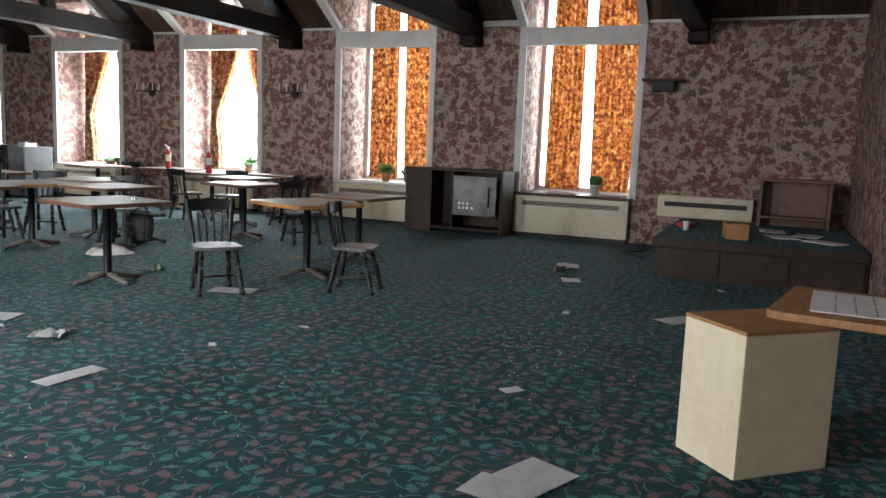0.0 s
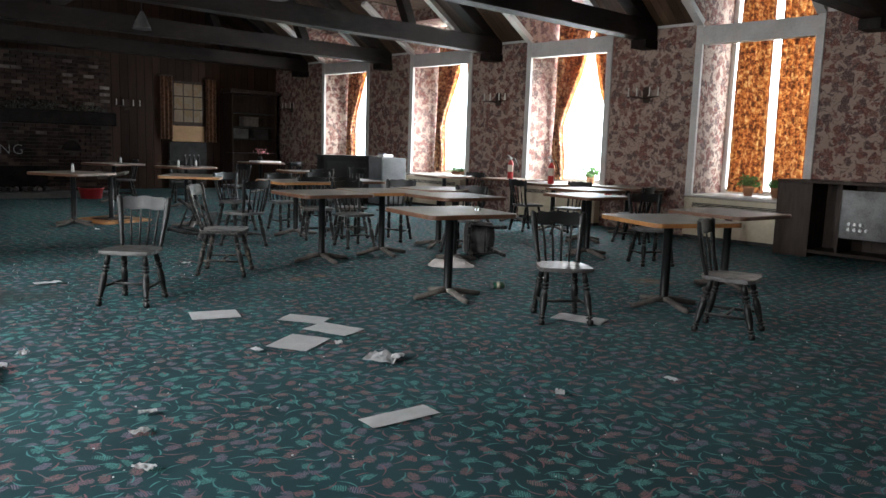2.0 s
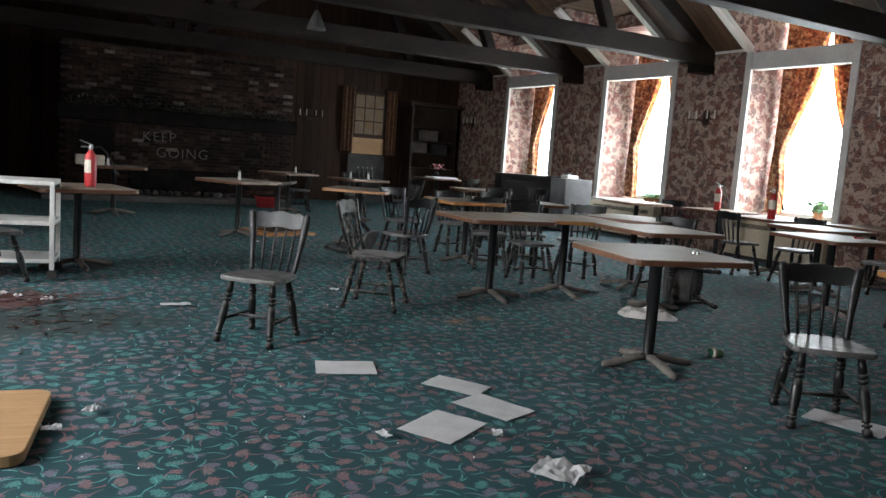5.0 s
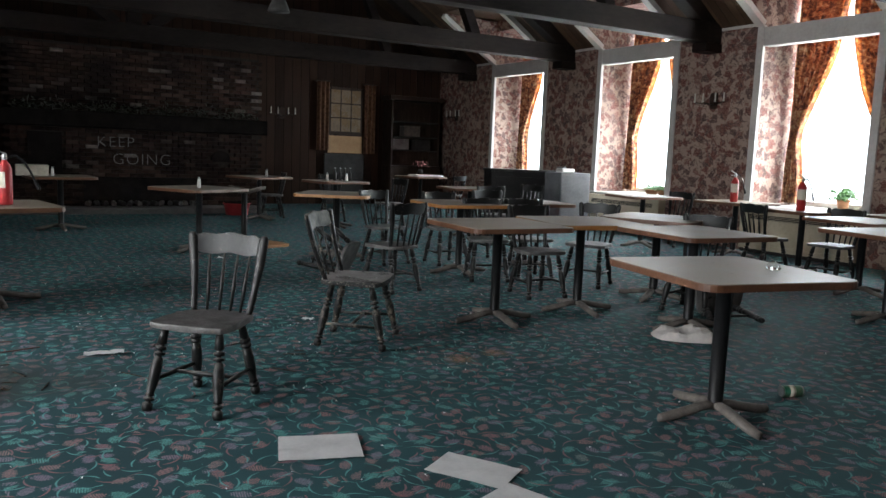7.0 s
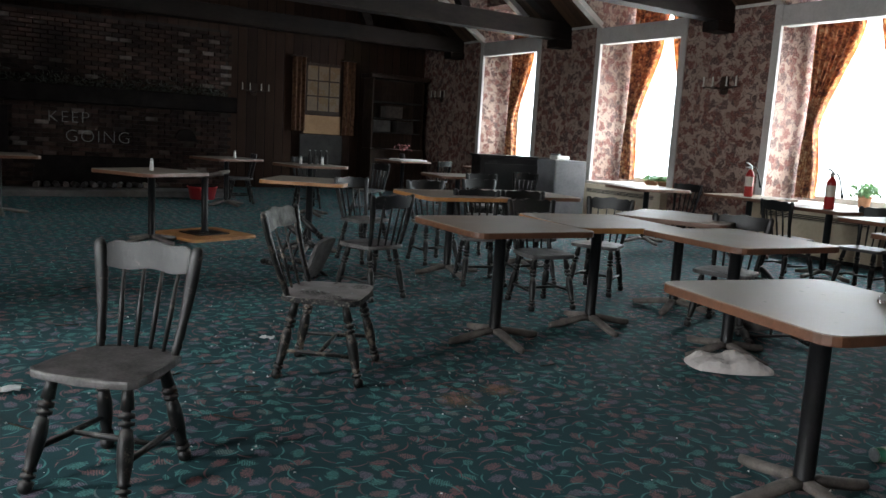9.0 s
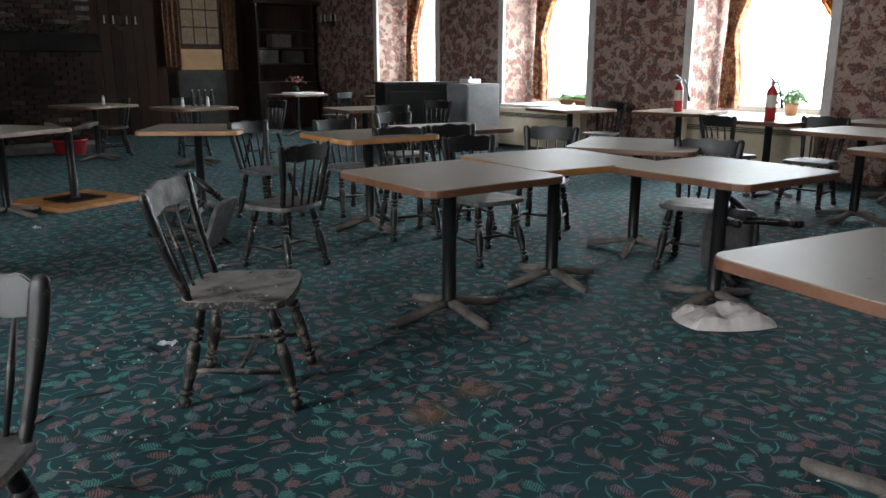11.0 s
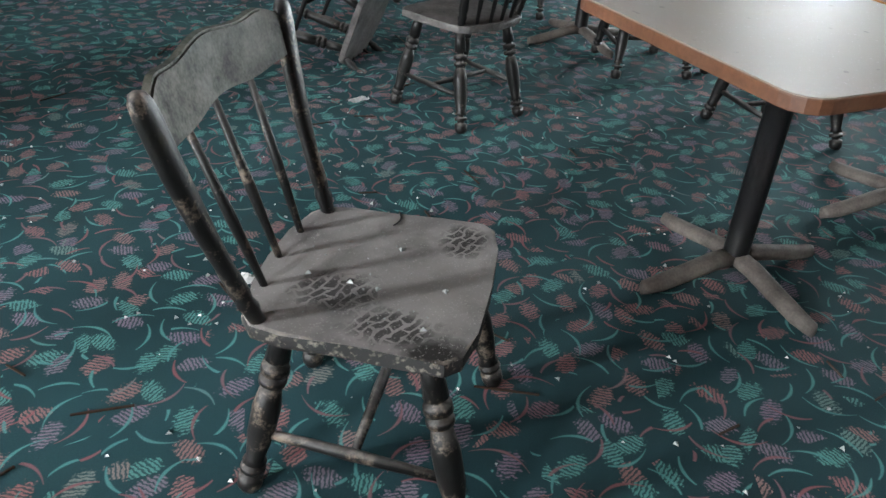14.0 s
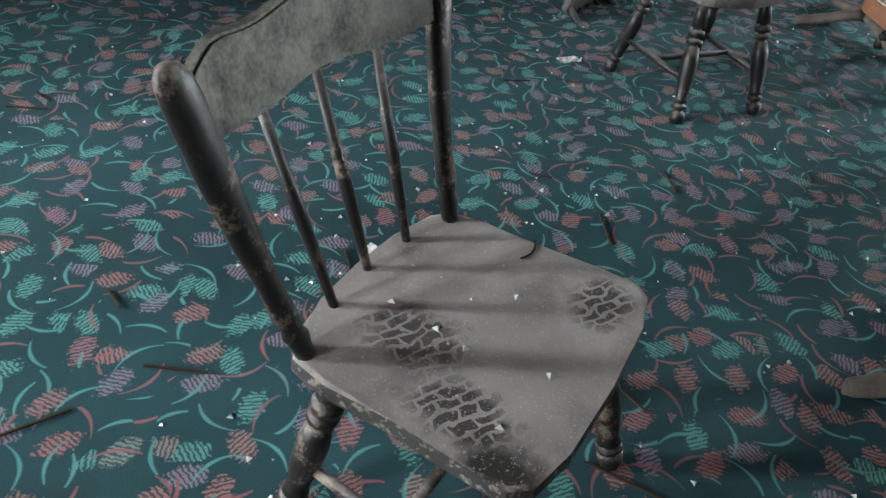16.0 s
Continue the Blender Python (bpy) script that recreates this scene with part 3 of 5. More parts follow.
def window(i, x, out, a, b):
    t = thing("window_%d" % i, "tall white-framed window with a heavy transom bar", "window", kind="structure")
    xo = x + out * (GLASS if out > 0 else GLASS_W)
    f0, f1 = sorted((xo - out * 0.05, xo))
    part("transom", box(*sorted((x - out * 0.015, x + out * 0.16)), a + 0.013, b - 0.013, 3.01, 3.28, 0.006), M_TRIM, t)
    for n, (y0, y1, z0, z1) in {"stile": (a, a + 0.07, SILL, HEAD), "stile_b": (b - 0.07, b, SILL, HEAD), "rail": (a + 0.07, b - 0.07, SILL, SILL + 0.08), "rail_b": (a + 0.07, b - 0.07, HEAD - 0.08, HEAD)}.items():
        part(n.split("_")[0], box(f0, f1, y0, y1, z0, z1, 0.004), M_TRIM, t)
    part("sill", box(*sorted((x - out * 0.10, xo - out * 0.05)), a - 0.06, b + 0.06, SILL - 0.03, SILL + 0.003, 0.004), M_TRIM if i != 1 else M_DARK, t)
    for y0, y1 in ((a + 0.07, b - 0.07),):
        p = part("pane", box(xo - out * 0.028 - 0.003, xo - out * 0.028 + 0.003, y0, y1, SILL + 0.08, HEAD - 0.08), M_GLASS, t)
        p.visible_shadow = False
    return t


for k, (a, b) in enumerate(WINDOWS):
    window(k + 1, WALL_X, 1, a, b)
for k, (a, b) in enumerate(WEST_WINDOWS):
    window(k + 6, WALL_L, -1, a, b)


def drape(name_label, x, ypts, group, layers=1):
    """A hanging curtain; ypts: (height, y of one edge, y of the other)."""
    bm = bmesh.new()
    n, rows = 44, []
    zs = np.linspace(ypts[0][0], ypts[-1][0], 22)
    hs = [p[0] for p in ypts][::-1]
    for z in zs:
        ya = np.interp(z, hs, [p[1] for p in ypts][::-1])
        yb = np.interp(z, hs, [p[2] for p in ypts][::-1])
        row = []
        for k in range(n + 1):
            f = k / n
            fold = 0.05 * math.sin(f * 2 * math.pi * 7 + 0.4 * math.sin(z * 2)) + 0.012 * math.sin(f * 31 + z)
            row.append(bm.verts.new((x + fold, ya + (yb - ya) * f, z)))
        rows.append(row)
    for p, q in zip(rows, rows[1:]):
        for k in range(n):
            bm.faces.new((p[k], p[k + 1], q[k + 1], q[k]))
    t = thing("curtain", name_label, "curtain", group)
    part("cloth", bm, M_CURTAIN, t, smooth=True)
    if layers > 1:      # bunched cloth lies double
        bm = bmesh.new()
        rows = [[bm.verts.new((x + 0.075 + 0.03 * math.sin(k * 0.9 + i * 0.2), np.interp(z, hs, [p[1] for p in ypts][::-1]) * (1 - k / 20) + np.interp(z, hs, [p[2] for p in ypts][::-1]) * k / 20, z)) for k in range(21)] for i, z in enumerate(zs)]
        for p, q in zip(rows, rows[1:]):
            for k in range(20):
                bm.faces.new((p[k], p[k + 1], q[k + 1], q[k]))
        part("back_fold", bm, M_CURTAIN, t, smooth=True)
    bm = turned((x, ypts[0][1], ypts[0][0] + 0.02), (x, ypts[0][2], ypts[0][0] + 0.02), [(0, 0.012), (1, 0.012)], 8)
    part("rod", bm, M_DARK, t)
    return t


XC = WALL_X + GLASS - 0.30
for k, (a, b) in enumerate(WINDOWS):
    w = b - a
    if k < 2:
        drape("orange floral curtain hanging closed in a tall window", XC, [(3.85, b - 0.26, b - 0.80), (SILL + 0.05, b - 0.22, b - 0.83)], "window curtains")
        drape("orange floral curtain hanging closed in a tall window", XC, [(3.85, a + 0.10, a + 0.82), (SILL + 0.05, a + 0.14, a + 0.78)], "window curtains")
    else:
        drape("orange floral curtain tied back at the window side", XC, [(3.85, b - 0.06, b - 0.85), (2.9, b - 0.06, b - 0.68), (2.4, b - 0.07, b - 0.46), (2.0, b - 0.08, b - 0.29), (1.7, b - 0.09, b - 0.20), (1.5, b - 0.06, b - 0.24), (1.1, b - 0.04, b - 0.30), (SILL + 0.05, b - 0.04, b - 0.30)], "window curtains", 2)
        drape("orange floral curtain swept aside", XC, [(3.85, a + 0.01, a + 0.88), (3.0, a + 0.01, a + 0.78), (2.4, a + 0.01, a + 0.62), (2.0, a + 0.01, a + 0.44), (1.7, a + 0.01, a + 0.2), (SILL + 0.01, a + 0.005, a + 0.2)], "window curtains", 2)

# drapes out of view, added to narrow the light of the opposite windows
for a, b in WEST_WINDOWS:
    for y0, y1 in ((a + 0.03, a + 0.62), (b - 0.62, b - 0.03)):
        drape("unseen orange floral curtain added to narrow the window light", WALL_L - GLASS_W + 0.12, [(3.85, y0, y1), (SILL + 0.05, y0, y1)], "window curtains")

# roof trusses
TRUSS_Y = [1.55, 5.05, 8.5, 11.95, 15.4, 18.9]
for ty in TRUSS_Y:
    t = thing("roof_truss", "dark-stained heavy timber roof truss", "truss", "roof trusses", "structure")
    part("tie_beam", box(WALL_L + 0.02, WALL_X - 0.02, ty - 0.13, ty + 0.13, 3.12, 3.42, 0.012), M_BEAM, t)
    for out, xw, xr in ((1, WALL_X, WALL_X), (-1, WALL_L, EAVE_L)):
        part("bracket", box(*sorted((xw - out * 0.36, xw - out * 0.003)), ty - 0.14, ty + 0.14, 2.98, 3.118, 0.01), M_BEAM, t)
        part("rafter", beam((xr - out * 0.08, ty, PLATE - 0.02), (RIDGE_X, ty, slope_z(RIDGE_X) - 0.2), 0.24, 0.30, 0.01), M_BEAM, t)
        part("strut", beam((RIDGE_X + out * 0.3, ty, 3.4), (RIDGE_X + out * 3.2, ty, slope_z(RIDGE_X + 3.2) - 0.25), 0.2, 0.2, 0.01), M_BEAM, t)
        part("brace", beam((RIDGE_X + out * 5.2, ty, 3.4), (RIDGE_X + out * 4.4, ty, slope_z(RIDGE_X + 4.4) - 0.2), 0.18, 0.18, 0.01), M_BEAM, t)
    part("king_post", box(RIDGE_X - 0.12, RIDGE_X + 0.12, ty - 0.11, ty + 0.11, 3.42, slope_z(RIDGE_X) - 0.1, 0.01), M_BEAM, t)

# ---- furniture ----
TOP = 0.765


def make_table(label, edge, size=0.86):
    t = thing("dining_table", label, "table", "dining tables")
    part("tabletop", slab(rounded(size - 0.006, size - 0.006, 0.07), TOP - 0.034, TOP, 0.0015), M_LAM, t)
    part("edge_band", slab(rounded(size, size, 0.073), TOP - 0.037, TOP - 0.003, 0.004), edge, t)
    part("pole", turned((0, 0, 0.05), (0, 0, TOP - 0.05), [(0, 0.045), (0.02, 0.038), (0.98, 0.038), (1, 0.06)], 16), M_IRON, t, smooth=True)
    part("mounting_plate", box(-0.2, 0.2, -0.2, 0.2, TOP - 0.05, TOP - 0.038), M_IRON, t)
    foot = None
    for k in range(4):
        bm = bmesh.new()
        rings = []
        for r, z, w in ((0.0, 0.070, 0.034), (0.08, 0.066, 0.033), (0.18, 0.045, 0.031), (0.27, 0.028, 0.029), (0.32, 0.024, 0.024), (0.33, 0.022, 0.012)):
            rings.append([bm.verts.new((r, w * math.cos(q * math.tau / 10), max(0.0, z + (0.024 if r < 0.3 else 0.02) * math.sin(q * math.tau / 10)))) for q in range(10)])
        for p, q in zip(rings, rings[1:]):
            for i in range(10):
                bm.faces.new((p[i], p[(i + 1) % 10], q[(i + 1) % 10], q[i]))
        bm.faces.new(rings[0])
        bm.faces.new(rings[-1][::-1])
        if foot is None:
            f = part("foot", bm, M_FOOT, t, "dust-covered cast foot", smooth=True)
            foot = f.data
        else:
            bm.free()
            f = new("foot", foot)
            f.parent = t
            f["label"] = "dust-covered cast foot"
        f.matrix_basis = pose(0, 0, 0, 0, 0, 90 * k)
    return t


TABLE_BROWN = make_table("square dining table with grey laminate top and brown edge", M_EDGE_BROWN)
TABLE_OAK = make_table("square dining table with grey laminate top and orange oak edge", M_EDGE_OAK)
TABLES = [  # x, y, turn, edge
    (4.18, 6.04, -12, 0), (4.40, 8.34, -4, 0), (5.30, 8.42, -10, 1), (6.40, 8.62, 26, 0), (5.64, 7.52, -6, 0),
    (5.40, 10.50, -5, 1), (6.35, 10.60, -8, 0), (4.60, 12.00, -35, 1), (3.20, 12.90, 30, 0),
    (5.95, 15.30, 8, 0), (5.10, 16.70, 20, 0), (9.20, 18.30, 10, 0), (7.50, 13.60, -10, 0), (10.1, 16.40, 0, 0),
    (9.45, 11.85, -12, 0), (10.0, 10.62, 5, 0), (9.45, 9.22, -5, 0), (8.70, 8.02, -8, 0), (7.50, 7.05, -10, 0),
    (10.05, 8.20, 0, 0), (5.50, 4.72, -22, 1), (6.80, 4.85, -6, 0), (1.05, 10.30, 12, 0), (1.90, 15.60, 5, 0)]
_used = [False, False]
for x, y, a, e in TABLES:
    src = (TABLE_BROWN, TABLE_OAK)[e]
    if not _used[e]:
        src.matrix_basis = pose(x, y, 0, 0, 0, a)
        _used[e] = True
    else:
        copy_thing(src, pose(x, y, 0, 0, 0, a))
up = copy_thing(TABLE_OAK, pose(3.86, 13.30, TOP, 180, 0, 20))
up["label"] = "dining table turned upside down on the carpet"


def make_chair(label, spindles, wb, yb, wf, yf, zs, wt, yt, zt, wlf, ylf, wlb, ylb, paint, seat, crest):
    """wb, yb: foot of the back posts; wf, yf: front corners of the seat; wt, yt, zt: tops of the posts; the rest: feet of the legs."""
    c = thing("dining_chair", label, "chair", "dining chairs")
    half = [(0.0, yf + 0.035), (wf * 0.6, yf + 0.03), (wf - 0.02, yf + 0.015), (wf + 0.004, yf - 0.012), (wf - 0.002, yf - 0.10), ((wf + wb) / 2 + 0.012, (yf + yb) / 2), (wb + 0.035, yb + 0.05), (wb + 0.022, yb - 0.012), (wb - 0.01, yb - 0.038), (wb * 0.5, yb - 0.055), (0.0, yb - 0.06)]
    out = half + [(-x, y) for x, y in half[-2:0:-1]]
    part("seat", slab(out[::-1], zs - 0.031, zs, 0.010), seat, c, "dusty scuffed seat")
    prof = [(0, 0.018), (0.03, 0.025), (0.09, 0.026), (0.10, 0.015), (0.125, 0.013), (0.13, 0.026), (0.155, 0.026), (0.16, 0.013), (0.18, 0.013), (0.185, 0.025), (0.21, 0.019), (0.36, 0.027), (0.52, 0.028), (0.63, 0.021), (0.635, 0.013), (0.655, 0.013), (0.66, 0.027), (0.69, 0.027), (0.695, 0.013), (0.715, 0.013), (0.72, 0.028), (0.76, 0.027), (0.765, 0.014), (0.785, 0.014), (0.79, 0.024), (1, 0.018)]
    feet = {}
    for sx in (-1, 1):
        for sy, w, y, yt_ in ((1, wlf, ylf, yf - 0.05), (-1, wlb, ylb, yb + 0.03)):
            p0, p1 = Vector((sx * w, y, 0)), Vector((sx * w * 0.76, yt_, zs - 0.03))
            feet[sx, sy] = (p0, p1)
            part("leg", turned(p0, p1, prof, 12), paint, c, smooth=True)
    sp = [(0, 0.009), (0.5, 0.013), (1, 0.009)]
    mids = []
    for sx in (-1, 1):
        a, b = (feet[sx, s][0].lerp(feet[sx, s][1], 0.36) for s in (1, -1))
        part("stretcher", turned(a, b, sp, 8), paint, c, smooth=True)
        mids.append(a.lerp(b, 0.5))
    part("stretcher", turned(mids[0], mids[1], sp, 8), paint, c, smooth=True)
    for sx in (-1, 1):
        a, b = Vector((sx * wb, yb, zs - 0.01)), Vector((sx * wt, yt, zt))
        bm = bmesh.new()
        rings = []
        for f, w, d in ((0, 0.015, 0.015), (0.06, 0.016, 0.016), (0.10, 0.020, 0.019), (0.13, 0.015, 0.015), (0.17, 0.020, 0.018), (0.3, 0.017, 0.016), (0.45, 0.022, 0.017), (0.7, 0.027, 0.018), (0.9, 0.027, 0.018), (0.96, 0.024, 0.016), (0.99, 0.016, 0.011), (1.0, 0.006, 0.005)):
            p = a.lerp(b, f) + Vector((0, -0.012 * math.sin(f * 3.1), 0))
            rings.append([bm.verts.new(p + Vector((w * math.cos(k * math.tau / 14), d * math.sin(k * math.tau / 14), 0))) for k in range(14)])
        for p, q in zip(rings, rings[1:]):
            for k in range(14):
                bm.faces.new((p[k], p[(k + 1) % 14], q[(k + 1) % 14], q[k]))
        bm.faces.new(rings[0][::-1])
        bm.faces.new(rings[-1])
        part("back_post", bm, paint, c, smooth=True)
    rise = zt - zs

    def back_y(z):
        return yb + (yt - yb) * (z - zs) / rise

    bm = bmesh.new()
    n, cols = 24, []
    for k in range(n + 1):
        f = 2 * k / n - 1
        bow = -0.035 * (1 - f * f)
        top = zt - 0.004 - 0.030 * max(0.0, abs(f) - 0.72) / 0.28 + 0.006 * math.cos(f * 2.2 * math.pi)
        bot = zt - 0.108 + 0.005 * math.cos(f * 2 * math.pi)
        col = []
        for z in (bot, top):
            wz = wb + (wt - wb) * (z - zs) / rise
            yc = back_y(z) + bow - 0.008
            col += [(wz * f * 0.96, yc - 0.010, z), (wz * f * 0.96, yc + 0.010, z)]
        cols.append([bm.verts.new(p) for p in col])
    for p, q in zip(cols, cols[1:]):
        for i, j in ((0, 1), (1, 3), (3, 2), (2, 0)):
            bm.faces.new((p[i], p[j], q[j], q[i]))
    for e in (cols[0], cols[-1]):
        bm.faces.new((e[0], e[1], e[3], e[2]))
    bmesh.ops.recalc_face_normals(bm, faces=bm.faces)
    bmesh.ops.bevel(bm, geom=[e for e in bm.edges if len(e.link_faces) == 2 and e.calc_face_angle() > 0.9], offset=0.004, segments=2, affect="EDGES")
    part("crest_rail", bm, crest, c)
    for k in range(spindles):
        f = (k + 1) / (spindles + 1) * 2 - 1
        zb = zt - 0.10
        wz = wb + (wt - wb) * (zb - zs) / rise
        a = Vector((wb * f, yb - 0.036 * (1 - f * f), zs - 0.01))
        b = Vector((wz * f, back_y(zb) - 0.010 - 0.046 * (1 - f * f), zb))
        part("spindle", turned(a, b, [(0, 0.007), (0.45, 0.011), (1, 0.0065)], 8), paint, c, smooth=True)
    return c


CHAIR = make_chair("black-painted wooden spindle-back dining chair", 4, 0.155, -0.145, 0.205, 0.165, 0.43, 0.205, -0.215, 0.828, 0.19, 0.215, 0.17, -0.205, M_BLACK, M_SATIN, M_BLACK)
CHAIR.matrix_basis = pose(1.95, 7.306, 0, 0, 0, 135.5)
HERO = make_chair("scuffed black spindle-back chair with dusty footprinted seat", 3, 0.198, -0.168, 0.236, 0.178, 0.441, 0.275, -0.282, 0.866, 0.236, 0.226, 0.199, -0.224, M_WORN, M_SEAT, M_CREST)
HERO.matrix_basis = pose(3.159, 8.163, 0, 0, 0, -127.8)
CHAIRS = [(4.35, 4.93, 142), (5.10, 3.93, -165), (4.25, 9.82, 14), (4.95, 11.40, -165), (5.62, 11.15, 178), (5.45, 10.05, 160),
          (5.40, 9.12, 172), (6.30, 9.42, 118), (6.30, 8.06, 110), (10.05, 11.80, 100), (9.0, 9.38, -100), (9.15, 8.62, 92),
          (7.40, 12.75, 165), (8.45, 13.45, 110), (7.60, 6.20, 150), (5.45, 17.1, 80), (6.35, 16.4, 170), (9.4, 17.3, 20), (6.8, 15.0, 100),
          (9.25, 7.55, 10), (6.6, 11.6, 175), (5.95, 9.98, 165), (0.35, 9.6, -60)]
for x, y, a in CHAIRS:
    copy_thing(CHAIR, pose(x, y, 0, 0, 0, a))
fallen = copy_thing(CHAIR, pose(6.2, 7.5, 0.205, 0, 90, 62))
fallen["label"] = "black spindle-back chair fallen on its side under a table"
fallen = copy_thing(CHAIR, pose(3.85, 10.85, 0.335, 112, 0, 45))
fallen["label"] = "black spindle-back chair tipped over on its back"


def extinguisher(x, y, z, body, label):
    t = thing("fire_extinguisher", label, "extinguisher", "fire extinguishers", m=pose(x, y, z))
    part("cylinder", turned((0, 0, 0), (0, 0, 0.34), [(0, 0.044), (0.03, 0.051), (0.80, 0.051), (0.9, 0.038), (0.97, 0.020), (1, 0.018)], 18), body, t, smooth=True)
    bm = bmesh.new()
    arc = [(math.cos(radians(q)), math.sin(radians(q))) for q in range(130, 271, 14)]
    lo, hi = ([bm.verts.new((0.0522 * cx, 0.0522 * cy, z)) for cx, cy in arc] for z in (0.13, 0.25))
    for k in range(len(arc) - 1):
        bm.faces.new((lo[k], lo[k + 1], hi[k + 1], hi[k]))
    part("paper_label", bm, M_LABEL, t, smooth=True)
    part("valve", turned((0, 0, 0.34), (0, 0, 0.385), [(0, 0.018), (0.5, 0.022), (1, 0.015)], 10), M_ALU, t)
    part("lever", beam((0.015, 0, 0.385), (-0.09, 0, 0.425), 0.02, 0.008), M_ALU, t)
    part("grip", beam((0.015, 0, 0.368), (-0.085, 0, 0.365), 0.02, 0.008), M_ALU, t)
    pts = [Vector((0.02, 0, 0.36)), Vector((0.08, 0, 0.375)), Vector((0.13, 0, 0.33)), Vector((0.17, 0, 0.26)), Vector((0.20, 0, 0.19))]
    bm = bmesh.new()
    for a, b in zip(pts, pts[1:]):
        turned(a, b, [(0, 0.008), (1, 0.008)], 8, bm)
    part("hose", bm, M_IRON, t)
    part("nozzle", turned(pts[-1], pts[-1] + Vector((0.03, 0, -0.07)), [(0, 0.01), (1, 0.017)], 10), M_IRON, t)
    return t


extinguisher(9.85, 10.55, TOP, M_RED, "red fire extinguisher with cream label on a table")
extinguisher(9.25, 9.12, TOP, M_RED, "red fire extinguisher with black hose on a table")
extinguisher(1.15, 10.25, TOP, M_REDP, "bright red fire extinguisher standing on a table")


def heater(a, b, x):
    t = thing("baseboard_heater", "cream enamel convector heater under a window", "heater", "window heaters")
    x1 = x - 0.003
    part("casing", box(x1 - 0.16, x1, a - 0.02, b + 0.02, 0.05, SILL - 0.04, 0.008), M_HEATER, t)
    part("grille", box(x1 - 0.163, x1 - 0.155, a + 0.12, b - 0.12, 0.49, 0.56, 0.002), M_DARKGREY, t, "dark air slot")
    for k in range(3):
        part("louvre", box(x1 - 0.17, x1 - 0.161, a + 0.12, b - 0.12, 0.496 + k * 0.022, 0.502 + k * 0.022), M_HEATER, t)
    part("kick_plate", box(x1 - 0.14, x1, a, b, 0.0, 0.048), M_DARKGREY, t)
    part("rail", box(x1 - 0.168, x1 - 0.161, a + 0.05, b - 0.05, 0.10, 0.125, 0.002), M_HEATER, t)


for a, b in WINDOWS:
    heater(a, b, WALL_X)


def plant(x, y, z, s, leaf, pot, seed, label, spread=(1, 1, 1)):
    rng = random.Random(seed)
    t = thing("potted_plant", label, "plant", "window plants", m=pose(x, y, z) @ Matrix.Diagonal((*spread, 1)))
    part("pot", turned((0, 0, 0), (0, 0, 0.16), [(0, 0.06), (0.8, 0.085), (0.82, 0.095), (1, 0.095)], 16), pot, t, smooth=True)
    bm = bmesh.new()
    for k in range(150):
        a, e, r = rng.uniform(0, 6.28), rng.uniform(-0.2, 1.3), rng.uniform(0.3, 1) * s
        p = Vector((math.cos(a) * math.cos(e) * r, math.sin(a) * math.cos(e) * r, 0.17 + math.sin(e) * r * 0.8))
        d = Vector((rng.uniform(-1, 1), rng.uniform(-1, 1), rng.uniform(-0.4, 0.8))).normalized()
        q = d.orthogonal().normalized() * 0.018
        l = 0.05
        bm.faces.new([bm.verts.new(v) for v in (p - d * l, p + q + Vector((0, 0, 0.006)), p + d * l, p - q)])
    part("foliage", bm, leaf, t)


XS = WALL_X + 0.55
plant(XS, 3.05, SILL + 0.003, 0.17, M_LEAFD, M_WHITE, 1, "dark green plant in a white pot on the sill")
plant(XS, 6.9, SILL + 0.003, 0.2, M_LEAF, M_CLAY, 2, "green houseplant on the window sill")
plant(XS, 6.45, SILL + 0.003, 0.14, M_LEAF, M_CLAY, 3, "small green houseplant on the window sill")
plant(XS, 9.95, SILL + 0.003, 0.2, M_LEAF, M_CLAY, 4, "bright green plant in a clay pot on the sill")
for k, yy in enumerate((12.95, 13.3, 13.6, 16.5, 16.85)):
    plant(XS, yy, SILL + 0.003, 0.16, M_LEAF, M_CLAY, 5 + k, "low spreading green plant on the window sill", (0.9, 1.9, 0.55))


def sconce(x, y, z, a, label):
    t = thing("wall_sconce", label, "sconce", "candle sconces", m=pose(x, y, z, 0, 0, a))
    part("backplate", slab(rounded(0.14, 0.26, 0.05), 0, 0.02, 0.004), M_DARK, t).matrix_basis = pose(0, 0, 0, 90, 0, 0)
    for sx in (-0.28, -0.12, 0.12, 0.28):
        bm = turned((0, -0.03, -0.06), (sx, -0.12, -0.02), [(0, 0.008), (1, 0.008)], 6)
        part("arm", bm, M_DARK, t)
        part("candle", turned((sx, -0.12, -0.02), (sx, -0.12, 0.12), [(0, 0.018), (0.1, 0.018), (0.12, 0.012), (1, 0.011)], 8), M_WAX, t)


sconce(WALL_X - 0.003, 11.88, 2.25, -90, "dark wall sconce with four pale candles")
sconce(WALL_X - 0.003, 19.6, 2.2, -90, "dark wall sconce with four pale candles")
sconce(WALL_X - 0.003, 8.5, 2.25, -90, "dark wall sconce with four pale candles")
sconce(6.75, Y1 - 0.003, 2.05, 0, "dark wall sconce with four pale candles")

# media cabinet between the first two windows
t = thing("media_cabinet", "dark brown cabinet with a grey metal panel insert", "cabinet", m=pose(10.42, 5.0, 0, 0, 0, 0))
part("body", box(-0.30, 0.26, 0.40, 0.86, 0, 0.98, 0.006), M_DARK, t)
part("side_panel", box(-0.30, 0.26, -0.80, -0.76, 0, 0.98, 0.004), M_DARK, t)
part("top", box(-0.33, 0.27, -0.80, 0.862, 0.982, 1.02, 0.006), M_DARK, t)
part("bottom_shelf", box(-0.30, 0.26, -0.758, 0.398, 0.06, 0.10), M_DARK, t)
